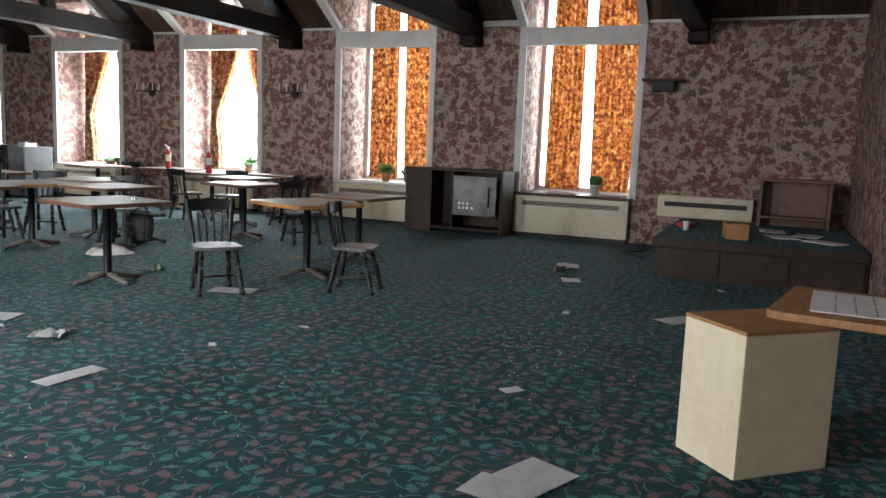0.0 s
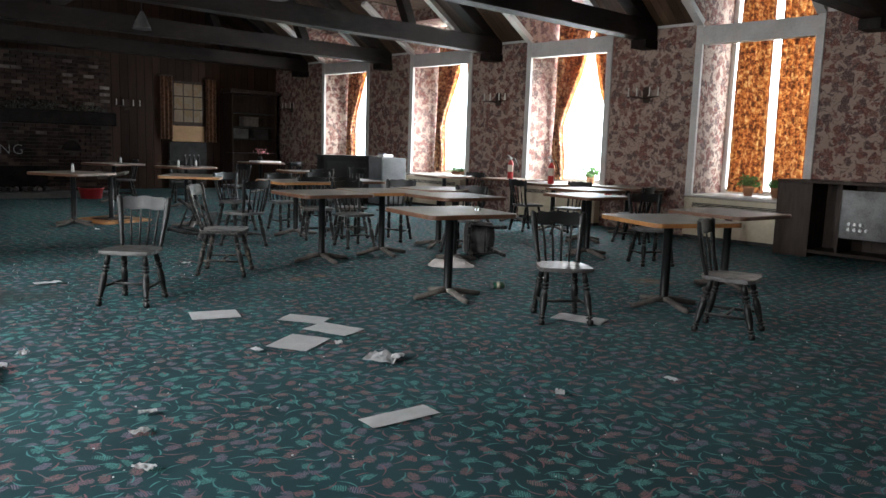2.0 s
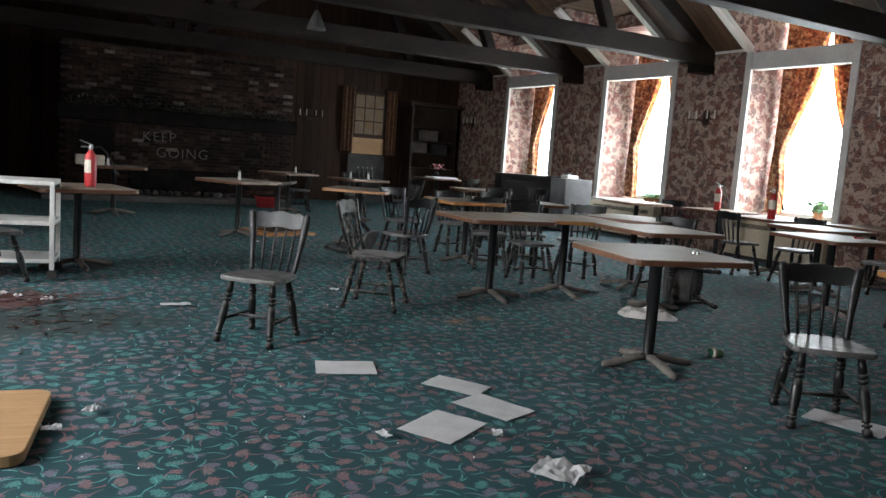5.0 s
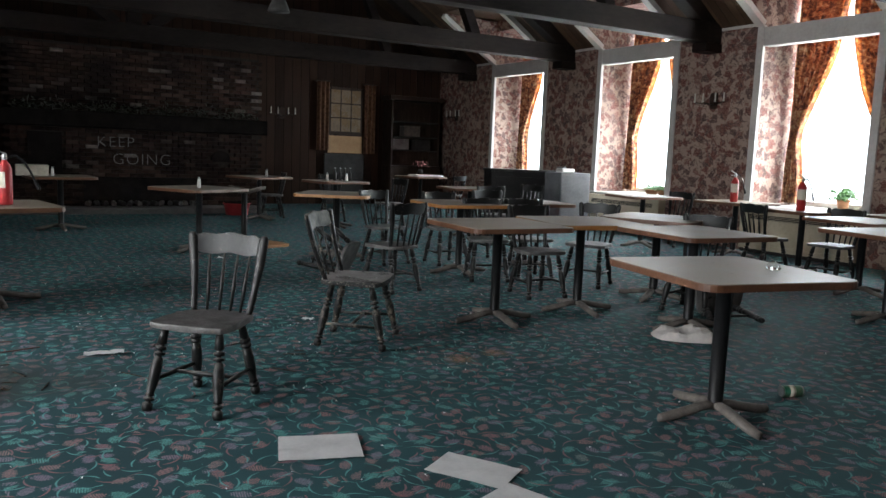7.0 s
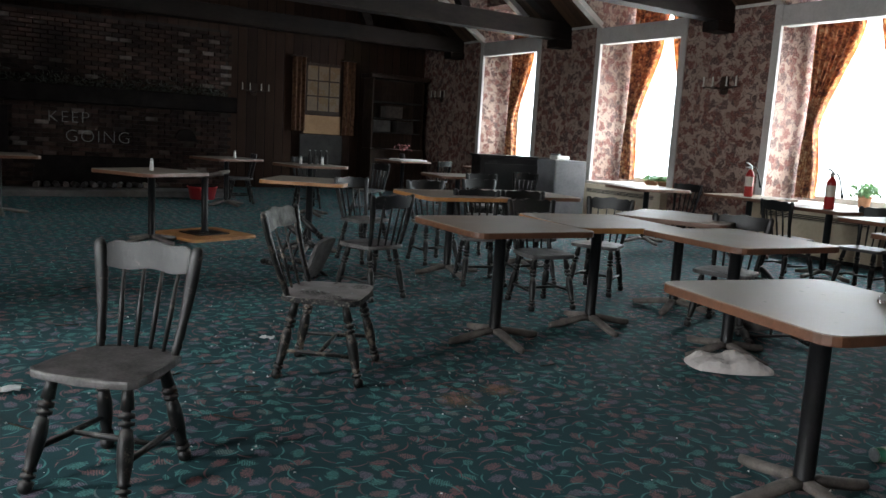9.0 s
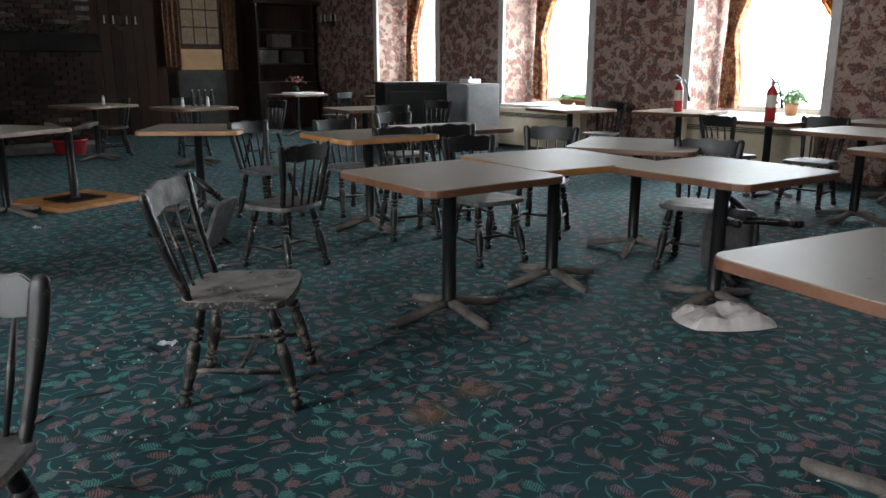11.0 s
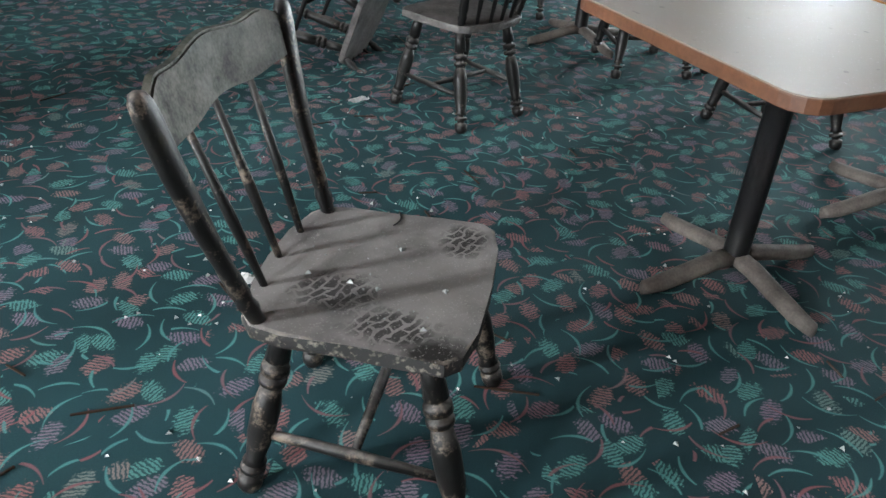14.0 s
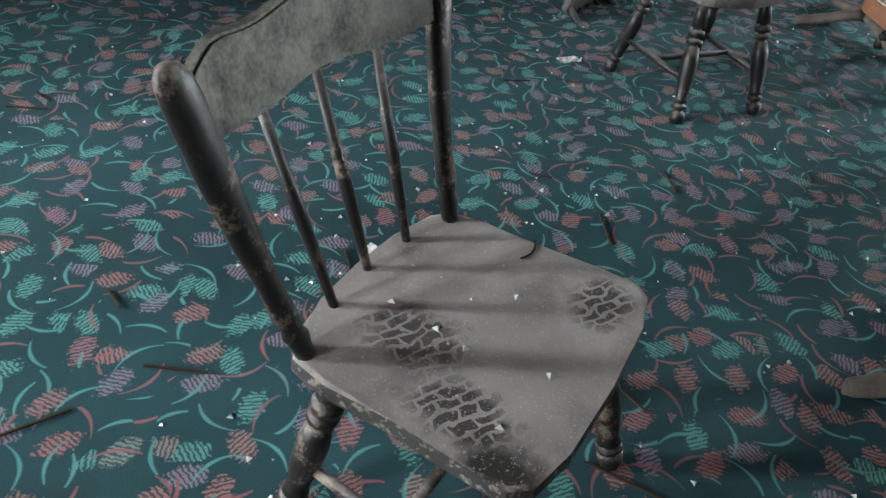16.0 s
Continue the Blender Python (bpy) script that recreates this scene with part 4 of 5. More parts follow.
part("back", box(0.2, 0.258, -0.758, 0.398, 0.10, 0.98), M_DARK, t)
part("divider", box(-0.29, 0.19, 0.03, 0.06, 0.102, 0.98), M_DARK, t)
p = part("metal_panel", box(-0.31, -0.285, -0.70, 0.02, 0.30, 0.92, 0.006), M_DULL, t, "grey metal appliance front")
part("handle", turned((-0.335, -0.58, 0.45), (-0.335, -0.58, 0.75), [(0, 0.012), (1, 0.012)], 8), M_DARKGREY, p)
for k in range(7):
    part("knob", turned((-0.31, -0.1 - 0.07 * (k % 4), 0.42 + 0.07 * (k // 4)), (-0.34, -0.1 - 0.07 * (k % 4), 0.42 + 0.07 * (k // 4)), [(0, 0.024), (1, 0.02)], 10), M_ALU, p)

# low stage with panelled front
t = thing("platform", "low dark wooden platform with teal carpet top", "platform")
part("deck", box(7.75, 10.68, -0.58, 1.60, 0.385, 0.45, 0.01), M_CARPET, t)
part("edge_board", box(7.73, 7.748, -0.58, 1.60, 0.36, 0.449, 0.003), M_DARK, t)
part("frame", box(7.80, 10.68, -0.58, 1.55, 0.0, 0.384), M_DARK, t)
for k in range(3):
    part("front_panel", box(7.775, 7.80, -0.55 + k * 0.71, 0.11 + k * 0.71, 0.06, 0.34, 0.006), M_DARK, t)
part("end_panel", box(7.9, 10.6, 1.551, 1.57, 0.06, 0.34, 0.006), M_DARK, t)
t = thing("wood_crate", "small orange-brown wooden box on the platform", "box", m=pose(8.35, 0.75, 0.45, 0, 0, 12))
part("body", box(-0.16, 0.16, -0.12, 0.12, 0, 0.16, 0.006), M_OAKTOP, t)
part("lid", box(-0.165, 0.165, -0.125, 0.125, 0.161, 0.18, 0.004), M_OAKTOP, t)
t = thing("upright_cabinet", "small brown open wooden cabinet against the wall", "cabinet", m=pose(10.45, 0.1, 0.45))
for n, q in {"side": (-0.2, 0.2, -0.45, -0.41, 0, 0.62), "side_b": (-0.2, 0.2, 0.41, 0.45, 0, 0.62), "top": (-0.2, 0.2, -0.45, 0.45, 0.622, 0.66), "back": (0.16, 0.2, -0.408, 0.408, 0, 0.62), "shelf": (-0.19, 0.158, -0.408, 0.408, 0.12, 0.15)}.items():
    part(n.split("_")[0], box(*q, 0.003), M_EDGE_BROWN, t)
t = thing("long_heater", "long cream convector heater along the wall", "heater")
part("casing", box(WALL_X - 0.16, WALL_X - 0.003, 0.62, 1.95, 0.46, 0.78, 0.008), M_HEATER, t)
part("grille", box(WALL_X - 0.165, WALL_X - 0.161, 0.7, 1.85, 0.62, 0.69), M_DARKGREY, t)
t = thing("wall_shelf", "small dark bracket shelf on the wallpaper", "shelf")
part("board", box(WALL_X - 0.26, WALL_X - 0.003, 1.72, 2.30, 2.44, 2.475, 0.004), M_DARK, t)
part("apron", box(WALL_X - 0.2, WALL_X - 0.003, 1.84, 2.16, 2.30, 2.438, 0.004), M_DARKGREY, t)

# cream pedestal and worktop near the start
t = thing("pedestal_cabinet", "cream-painted box pedestal with scratched paint", "cabinet", m=pose(2.645, 0.42, 0, 0, 0, -47))
part("body", box(-0.26, 0.26, -0.2, 0.2, 0, 0.642, 0.006), M_CREAM, t)
part("top", box(-0.262, 0.262, -0.202, 0.202, 0.6425, 0.66, 0.004), M_OAKTOP, t, "bare wood top")
t = thing("work_table", "wooden worktop littered with newspaper", "table", m=pose(3.03, -0.06, 0, 0, 0, -10))
part("tabletop", slab(rounded(0.86, 0.80, 0.05), 0.662, 0.70, 0.006), M_OAKTOP, t)
part("support", box(-0.16, 0.40, -0.36, -0.3, 0, 0.66, 0.004), M_CREAM, t)
t2 = thing("newspaper", "grey newspaper sheet spread on the worktop", "newspaper", m=pose(3.05, -0.05, 0.701, 0, 0, -4))
part("sheet", slab(rounded(0.62, 0.5, 0.01, 1), 0, 0.004), M_PAPERW, t2)
for k in range(10):
    px, py = -0.28 + (k % 2) * 0.30, -0.2 + (k // 2) * 0.085
    part("print_line", box(px, px + 0.24, py, py + 0.006, 0.0042, 0.0046), M_GREYPAINT, t2)

# white trolley
t = thing("utility_cart", "white metal three-shelf trolley with tools", "cart", m=pose(0.42, 9.95, 0, 0, 0, -8))
for z in (0.14, 0.46, 0.80):
    part("shelf", box(-0.45, 0.45, -0.25, 0.25, z, z + 0.035, 0.008), M_WHITE, t)
for sx in (-0.43, 0.43):
    for sy in (-0.23, 0.23):
        part("post", box(sx - 0.018, sx + 0.018, sy - 0.018, sy + 0.018, 0.08, 0.80, 0.004), M_WHITE, t)
        w = part("wheel", turned((sx, sy - 0.015, 0.04), (sx, sy + 0.015, 0.04), [(0, 0.038), (0.1, 0.04), (0.9, 0.04), (1, 0.038)], 14), M_DARKGREY, t)

# far end: fireplace
CX0, CX1, CY = 1.25, 5.75, 18.75
t = thing("fireplace", "broad red brick fireplace with dark timber mantel", "fireplace")
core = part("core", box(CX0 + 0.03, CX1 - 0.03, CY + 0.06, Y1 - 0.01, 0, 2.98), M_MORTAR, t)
part("mantel", box(CX0 - 0.05, CX1 + 0.05, CY - 0.3, CY + 0.02, 1.50, 1.78, 0.02), M_NEARBLACK, t, "near-black timber mantel beam")
part("hearth", box(CX0 - 0.3, CX1 - 0.1, CY - 0.75, CY - 0.02, 0, 0.10, 0.01), M_STONE, t, "grey slate hearth slab")
# flat near-black sheets paint in the shade of firebox, niche and oven
part("firebox", box(2.5, 4.45, CY - 0.03, CY + 0.058, 0.12, 0.62), M_NEARBLACK, t, "near-black sheet for the sooty, shaded firebox opening")
part("soot_niche", box(1.62, 2.16, CY - 0.03, CY + 0.058, 0.55, 1.40), M_NEARBLACK, t, "near-black sheet for the shade in a niche")
part("oven_arch", slab([(0.19 * math.cos(k * math.pi / 10), 0.22 * math.sin(k * math.pi / 10)) for k in range(11)], 0, 0.05), M_NEARBLACK, t, "near-black sheet for the shaded bake-oven opening").matrix_basis = pose(4.95, CY + 0.02, 0.95, 90, 0, 0)

t = thing("mantel_garland", "dusty dark evergreen garland along the mantel", "garland")
rng = random.Random(31)
bm = bmesh.new()
for k in range(900):
    p = Vector((rng.uniform(CX0 + 0.1, CX1 - 0.1), CY - 0.15 + rng.gauss(0, 0.06), 1.785 + abs(rng.gauss(0, 0.09)) * (0.6 + 0.6 * abs(math.sin(k)))))
    q = Vector((rng.uniform(-1, 1), rng.uniform(-1, 1), rng.uniform(-0.5, 1))).normalized()
    r = q.orthogonal().normalized() * 0.012
    bm.faces.new([bm.verts.new(v) for v in (p - q * 0.05, p + r, p + q * 0.05, p - r)])
part("foliage", bm, worn("dead_sprigs", (0.02, 0.024, 0.014), (0.008, 0.009, 0.006), 0.9, 20.0), t)
t = thing("chalk_writing", "words chalked on the bricks in pale capitals", "graffiti")
for word, x, z, s in (("KEEP", 2.72, 1.17, 0.20), ("GOING", 2.98, 0.86, 0.21)):
    cu = bpy.data.curves.new("letters", "FONT")
    cu.body, cu.size, cu.extrude = word, s * 1.38, 0.002
    cu.space_character, cu.offset = 1.12, -0.007
    o = new("letters", cu)
    dg = bpy.context.evaluated_depsgraph_get()
    me = bpy.data.meshes.new_from_object(o.evaluated_get(dg))
    bpy.data.objects.remove(o)
    me.materials.clear()
    me.materials.append(M_CHALK)
    w = new("word", me)
    w.parent = t
    w.matrix_basis = pose(x, CY - 0.036, z, 90, 0, 0)

t = thing("red_bucket", "low red plastic tub beside the hearth", "bucket", m=pose(5.0, 17.75, 0))
part("tub", turned((0, 0, 0), (0, 0, 0.22), [(0, 0.2), (0.9, 0.24), (0.92, 0.255), (1, 0.255)], 20), M_REDP, t, smooth=True)
# the tub is solid; this near-black disc paints the shade of its hollow
part("dark_inside", turned((0, 0, 0.215), (0, 0, 0.223), [(0, 0.235), (1, 0.235)], 20), M_NEARBLACK, t)
rng = random.Random(9)
for k in range(14):
    x = 2.55 + k * 0.14
    t = thing("firewood_log", "charred log lying in the firebox", "log", "firebox logs", m=pose(x, CY - 0.22 + rng.uniform(-0.05, 0.05), 0.155, 90, rng.uniform(-8, 8), rng.uniform(-20, 20)))
    part("log", turned((0, 0, -0.14), (0, 0, 0.14), [(0, 0.045), (0.5, 0.052), (1, 0.045)], 8), M_DARKGREY if k % 3 else M_FOOT, t)

# window, curtains and board in the panelled wall
t = thing("window_11", "small dim nine-pane window in the panelling", "window", kind="structure")
wx0, wx1 = 7.85, 8.75
part("frame", box(wx0, wx1, Y1 - 0.05, Y1 - 0.004, 1.62, 2.72, 0.004), M_DARK, t)
M_DIM = worn("dim_pane", (0.20, 0.135, 0.075), (0.11, 0.075, 0.042), 0.25, 3.0)
for i in range(3):
    for j in range(3):
        part("pane", box(wx0 + 0.07 + i * 0.26, wx0 + 0.30 + i * 0.26, Y1 - 0.058, Y1 - 0.051, 1.70 + j * 0.33, 2.0 + j * 0.33), M_DIM, t)
t = thing("notice_board", "tan board leaning under the small window", "board")
part("panel", box(wx0 + 0.02, wx1 - 0.02, Y1 - 0.04, Y1 - 0.004, 1.2, 1.6, 0.004), M_PLY, t)
t = thing("grey_panel", "grey sheet standing against the panelling", "board")
part("panel", box(7.75, 8.75, Y1 - 0.12, Y1 - 0.08, 0.0, 1.18, 0.006), M_DARKGREY, t)


M_DULLCLOTH = worn("faded_floral_cloth", (0.16, 0.075, 0.035), (0.035, 0.016, 0.010), 0.9, 16.0)


def flat_drape(x0, x1, y, z0, z1):
    bm = bmesh.new()
    n = 24
    rows = [[bm.verts.new((x0 + (x1 - x0) * k / n, y + 0.03 * math.sin(k / n * 6.28 * 3), z)) for k in range(n + 1)] for z in (z1, (z0 + z1) / 2, z0)]
    for p, q in zip(rows, rows[1:]):
        for k in range(n):
            bm.faces.new((p[k], p[k + 1], q[k + 1], q[k]))
    t = thing("curtain", "short floral curtain beside the small window", "curtain", "small window curtains")
    part("cloth", bm, M_DULLCLOTH, t, smooth=True)
    part("rod", box(x0 - 0.02, x1 + 0.02, y - 0.035, Y1 - 0.002, z1 - 0.004, z1 + 0.02, 0.004), M_DARK, t)


flat_drape(7.55, 7.86, Y1 - 0.1, 1.25, 2.82)
flat_drape(8.74, 9.04, Y1 - 0.1, 1.2, 2.82)
t = thing("china_hutch", "dark wooden hutch with open grey shelves", "hutch", m=pose(9.95, Y1 - 0.3, 0))
part("base", box(-0.68, 0.68, -0.22, 0.28, 0, 0.95, 0.006), M_DARK, t)
for sx in (-0.66, 0.62):
    part("side", box(sx, sx + 0.04, -0.18, 0.28, 0.952, 2.5), M_DARK, t)
part("back", box(-0.618, 0.618, 0.24, 0.28, 0.952, 2.5), M_DARK, t)
for z in (1.3, 1.62, 1.98):
    part("shelf", box(-0.618, 0.618, -0.16, 0.238, z, z + 0.03), M_DARKGREY, t)
part("cornice", box(-0.74, 0.74, -0.26, 0.28, 2.502, 2.6, 0.01), M_DARK, t)
for k, (x, z, m) in enumerate(((-0.05, 1.65, M_FOOT), (0.25, 1.33, M_DARKGREY), (-0.35, 1.33, M_DULL))):
    t = thing("storage_box", "dull grey box on the hutch shelf", "box", "hutch boxes", m=pose(9.95 + x, Y1 - 0.28, z))
    part("body", box(-0.22, 0.22, -0.1, 0.15, 0.001, 0.24, 0.01), m, t)
    part("lid", box(-0.225, 0.225, -0.105, 0.155, 0.241, 0.26, 0.004), m, t)

# bar unit and white cabinet by the fourth window
M_BLACKLAC = worn("black_lacquer", (0.012, 0.011, 0.011), (0.006, 0.0055, 0.005), 0.5, 6.0)
t = thing("upright_piano", "black upright cabinet standing before the wall", "cabinet", m=pose(9.55, 15.1, 0, 0, 0, -20))
part("body", box(-0.62, 0.62, -0.3, 0.3, 0, 1.0, 0.01), M_BLACKLAC, t)
part("top", box(-0.65, 0.65, -0.33, 0.33, 1.001, 1.04, 0.006), M_BLACKLAC, t)
part("front_panel", box(-0.55, 0.55, -0.32, -0.302, 0.1, 0.9, 0.006), M_BLACKLAC, t)
t = thing("white_cabinet", "pale grey metal cabinet with a flat top", "cabinet", m=pose(10.05, 14.35, 0, 0, 0, -10))
part("body", box(-0.3, 0.3, -0.3, 0.3, 0.03, 1.02, 0.012), M_GREYPAINT, t)
part("door", box(-0.28, 0.28, -0.315, -0.301, 0.06, 0.98, 0.004), M_GREYPAINT, t)
part("plinth", box(-0.27, 0.27, -0.27, 0.27, 0, 0.029), M_DARKGREY, t)
t = thing("telephone", "small white desk appliance on the cabinet", "appliance", m=pose(10.0, 14.35, 1.02))
part("body", box(-0.14, 0.14, -0.1, 0.1, 0.001, 0.07, 0.02), M_WHITE, t)
part("handset", box(-0.12, -0.06, -0.1, 0.1, 0.072, 0.10, 0.01), M_GREY, t)

# things on tables
for k, (x, y) in enumerate(((5.8, 15.3), (6.1, 15.2), (5.2, 16.6), (3.2, 12.9), (1.8, 15.5))):
    t = thing("shaker", "small white shaker on a table", "shaker", "shakers", m=pose(x, y, TOP))
    part("body", turned((0, 0, 0), (0, 0, 0.10), [(0, 0.024), (0.6, 0.02), (1, 0.016)], 10), M_WHITE, t, smooth=True)
    part("cap", turned((0, 0, 0.10), (0, 0, 0.125), [(0, 0.017), (1, 0.012)], 10), M_GREY, t)
for k in range(4):
    t = thing("bottle", "dark glass bottle standing on a far table", "bottle", "table bottles", m=pose(6.0 + 0.09 * k, 15.45, TOP))
    part("body", turned((0, 0, 0), (0, 0, 0.2), [(0, 0.028), (0.6, 0.028), (0.75, 0.011), (1, 0.011)], 10), M_DARKGREY, t, smooth=True)
    part("cap", turned((0, 0, 0.2), (0, 0, 0.215), [(0, 0.013), (1, 0.013)], 8), M_GREY, t)
t = thing("tablecloth", "crumpled white cloth lying on a far table", "cloth", m=pose(9.3, 18.25, TOP))
part("cloth", slab(rounded(0.7, 0.5, 0.1), 0.001, 0.03, 0.01), M_PAPERW, t)
t = thing("storage_box", "pale cardboard box on a far table", "box", m=pose(1.55, 15.6, TOP))
part("body", box(-0.2, 0.2, -0.14, 0.14, 0.001, 0.15, 0.006), M_LABEL, t)
part("flap", box(-0.2, 0.2, -0.2, -0.142, 0.13, 0.145), M_LABEL, t)
t = thing("glass_dome", "clear crumpled plastic cup on the table", "cup", m=pose(4.42, 5.95, TOP))
part("cup", turned((0, 0, 0.001), (0, 0, 0.04), [(0, 0.034), (0.45, 0.031), (0.6, 0.026), (1, 0.012)], 14), M_CLEAR, t, smooth=True)
t = thing("red_tag", "small red plastic tag on the table", "tag", m=pose(7.75, 6.95, TOP))
part("tag", box(-0.05, 0.05, -0.02, 0.02, 0.001, 0.015, 0.003), M_REDP, t)

# pendant lamps from the tie beams
LAMPS = [(3.78, 11.95), (3.80, 8.5)]
for x, y in LAMPS:
    t = thing("pendant_lamp", "unlit bell-shaped metal pendant on a thin cord", "lamp", "pendant lamps", m=pose(x, y - 0.2, 0))
    part("cord", turned((0, 0, 2.93), (0, 0, slope_z(x)), [(0, 0.006), (1, 0.006)], 6), M_IRON, t)
    part("shade", turned((0, 0, 2.72), (0, 0, 2.95), [(0, 0.12), (0.15, 0.11), (0.5, 0.075), (0.8, 0.045), (1, 0.02)], 18), M_DARKGREY, t, smooth=True)

# floor litter
def paper(x, y, w, d, a, label="loose white paper sheet on the carpet", seed=0, crumple=0.006):
    rng = random.Random(seed)
    bm = bmesh.new()
    n = 8
    g = [[bm.verts.new(((i / n - 0.5) * w, (j / n - 0.5) * d, 0.006 + crumple * (0.5 + 0.5 * noise.noise(Vector((i * 0.5 + seed, j * 0.5, 0)))))) for j in range(n + 1)] for i in range(n + 1)]
    for i in range(n):
        for j in range(n):
            bm.faces.new((g[i][j], g[i + 1][j], g[i + 1][j + 1], g[i][j + 1]))
    bmesh.ops.solidify(bm, geom=bm.faces[:], thickness=0.001)
    t = part("paper_sheet", bm, M_PAPERW)
    t.matrix_basis = pose(x, y, 0, 0, 0, a)
    tagged(t, label, "paper", "papers on the carpet")


for k, (x, y, w, d, a) in enumerate(((2.24, 6.50, 0.35, 0.27, -18), (2.71, 6.01, 0.34, 0.22, -58), (2.71, 5.63, 0.36, 0.25, -70), (2.32, 5.46, 0.29, 0.36, -60), (1.98, 4.00, 0.39, 0.14, -5), (4.46, 4.82, 0.40, 0.24, -72), (1.93, 1.26, 0.34, 0.26, -22), (5.49, 1.04, 0.36, 0.22, -38), (3.01, 1.70, 0.13, 0.09, -40), (1.75, 1.35, 0.22, 0.27, -10), (6.9, 2.3, 0.25, 0.2, 20))):
    paper(x, y, w, d, a, seed=k)
paper(2.51, 4.81, 0.22, 0.20, 30, "crumpled white paper napkin on the carpet", 30, 0.05)
for k, (x, y) in enumerate(((0.93, 4.53), (2.88, 3.74), (3.60, 3.50), (0.8, 4.15), (1.05, 4.75), (3.86, 10.02), (2.51, 5.28), (2.0, 5.43), (3.06, 8.84), (5.2, 1.93), (7.13, 0.8))):
    paper(x, y, 0.085, 0.05, 40 * k, "small torn white paper scrap on the carpet", 40 + k, 0.03)

paper(1.61, 8.39, 0.22, 0.09, -8, "torn white paper strip on the carpet", 61, 0.03)
paper(7.78, 2.55, 0.36, 0.26, 15, "crumpled white paper sheet on the carpet", 62, 0.04)
for k, (x, y) in enumerate(((0.68, 5.91), (0.85, 6.11), (0.56, 8.83), (0.75, 8.7), (0.45, 8.95), (3.24, 12.09))):
    paper(x, y, 0.08, 0.05, 55 * k, "torn pale wrapper scrap on the carpet", 70 + k, 0.05)
t = thing("plastic_bag", "crumpled pale grey bag lying at a table foot", "bag")
bm = bmesh.new()
n = 14
g = [[None] * (n + 1) for _ in range(n + 1)]
for i in range(n + 1):
    for j in range(n + 1):
        u, v = i / n * 2 - 1, j / n * 2 - 1
        e = max(0.0, 1 - max(abs(u), abs(v)) ** 3)
        z = 0.004 + 0.10 * e * (0.6 + 0.4 * noise.noise(Vector((u * 2, v * 2, 3)))) + 0.03 * e * abs(noise.noise(Vector((u * 6, v * 6, 1))))
        g[i][j] = bm.verts.new((u * 0.26 * (1 - 0.18 * v * v), v * 0.19 * (1 - 0.2 * u * u), z))
for i in range(n):
    for j in range(n):
        bm.faces.new((g[i][j], g[i + 1][j], g[i + 1][j + 1], g[i][j + 1]))
part("bag_skin", bm, M_CLOTH, t)
t.matrix_basis = pose(5.44, 7.34, 0, 0, 0, -35)

t = thing("tin_can", "dented dark green tin can lying on carpet", "can", m=pose(4.87, 6.09, 0.033, 90, 0, 68))
part("body", turned((0, 0, -0.058), (0, 0, 0.058), [(0, 0.027), (0.08, 0.033), (0.92, 0.033), (1, 0.027)], 16), M_GREENTIN, t, smooth=True)
for z in (-0.062, 0.052):
    part("rim", turned((0, 0, z), (0, 0, z + 0.010), [(0, 0.030), (1, 0.030)], 16), M_ALU, t, "bare metal end")
part("print_band", turned((0, 0, -0.02), (0, 0, 0.012), [(0, 0.0336), (1, 0.0336)], 16), M_LABEL, t, "pale printed band", smooth=True)
t = thing("table_leaf", "loose pale plywood tabletop lying on the carpet", "board", m=pose(0.243, 6.05, 0.0, 0, 0, -9.4))
part("board", slab(rounded(0.80, 0.82, 0.07), 0.004, 0.050, 0.004), M_PLY, t)

# clutter on and by the platform
for k, (x, y, a) in enumerate(((8.9, 0.25, 20), (9.25, -0.05, -15), (8.6, -0.2, 50), (9.6, 0.35, 5))):
    t = thing("newspaper", "creased newspaper sheet lying on the platform", "newspaper", "platform papers", m=pose(x, y, 0.452, 0, 0, a))
    part("sheet", slab(rounded(0.42, 0.30, 0.01, 1), 0, 0.006), M_PAPERW, t)
    for q in range(4):
        part("print_line", box(-0.17, 0.15 - 0.03 * q, -0.10 + q * 0.055, -0.085 + q * 0.055, 0.0062, 0.0068), M_DULL, t)
t = thing("paper_cup", "white paper cup on the platform edge", "cup", m=pose(8.9, 1.35, 0.451))
part("cup", turned((0, 0, 0), (0, 0, 0.11), [(0, 0.03), (0.95, 0.042), (1, 0.044)], 14), M_PAPERW, t, smooth=True)
t = thing("red_cloth", "crumpled red cloth lying on the platform", "cloth", m=pose(9.4, 1.4, 0.451))
part("cloth", slab([(0.2 * math.cos(k * 0.52) * (1 + 0.25 * math.sin(k * 2.1)), 0.12 * math.sin(k * 0.52)) for k in range(12)], 0, 0.05, 0.015), M_REDP, t)
t = thing("tin_can", "small dark can lying on the carpet", "can", m=pose(7.4, 2.55, 0.034, 90, 0, 30))
part("body", turned((0, 0, -0.06), (0, 0, 0.06), [(0, 0.033), (0.03, 0.034), (0.97, 0.034), (1, 0.033)], 14), M_DARKGREY, t, smooth=True)
part("rim", turned((0, 0, -0.063), (0, 0, -0.059), [(0, 0.034), (1, 0.034)], 14), M_ALU, t)
t = thing("power_cable", "black cable trailing from the heater", "cable")
pts = [Vector((10.66, 1.98, 0.30)), Vector((10.6, 2.05, 0.12)), Vector((10.4, 2.1, 0.012)), Vector((10.0, 1.95, 0.012)), Vector((9.6, 2.2, 0.012)), Vector((9.2, 1.9, 0.012))]
bm = bmesh.new()
for a, c in zip(pts, pts[1:]):
    turned(a, c, [(0, 0.009), (1, 0.009)], 6, bm)
part("lead", bm, M_IRON, t)
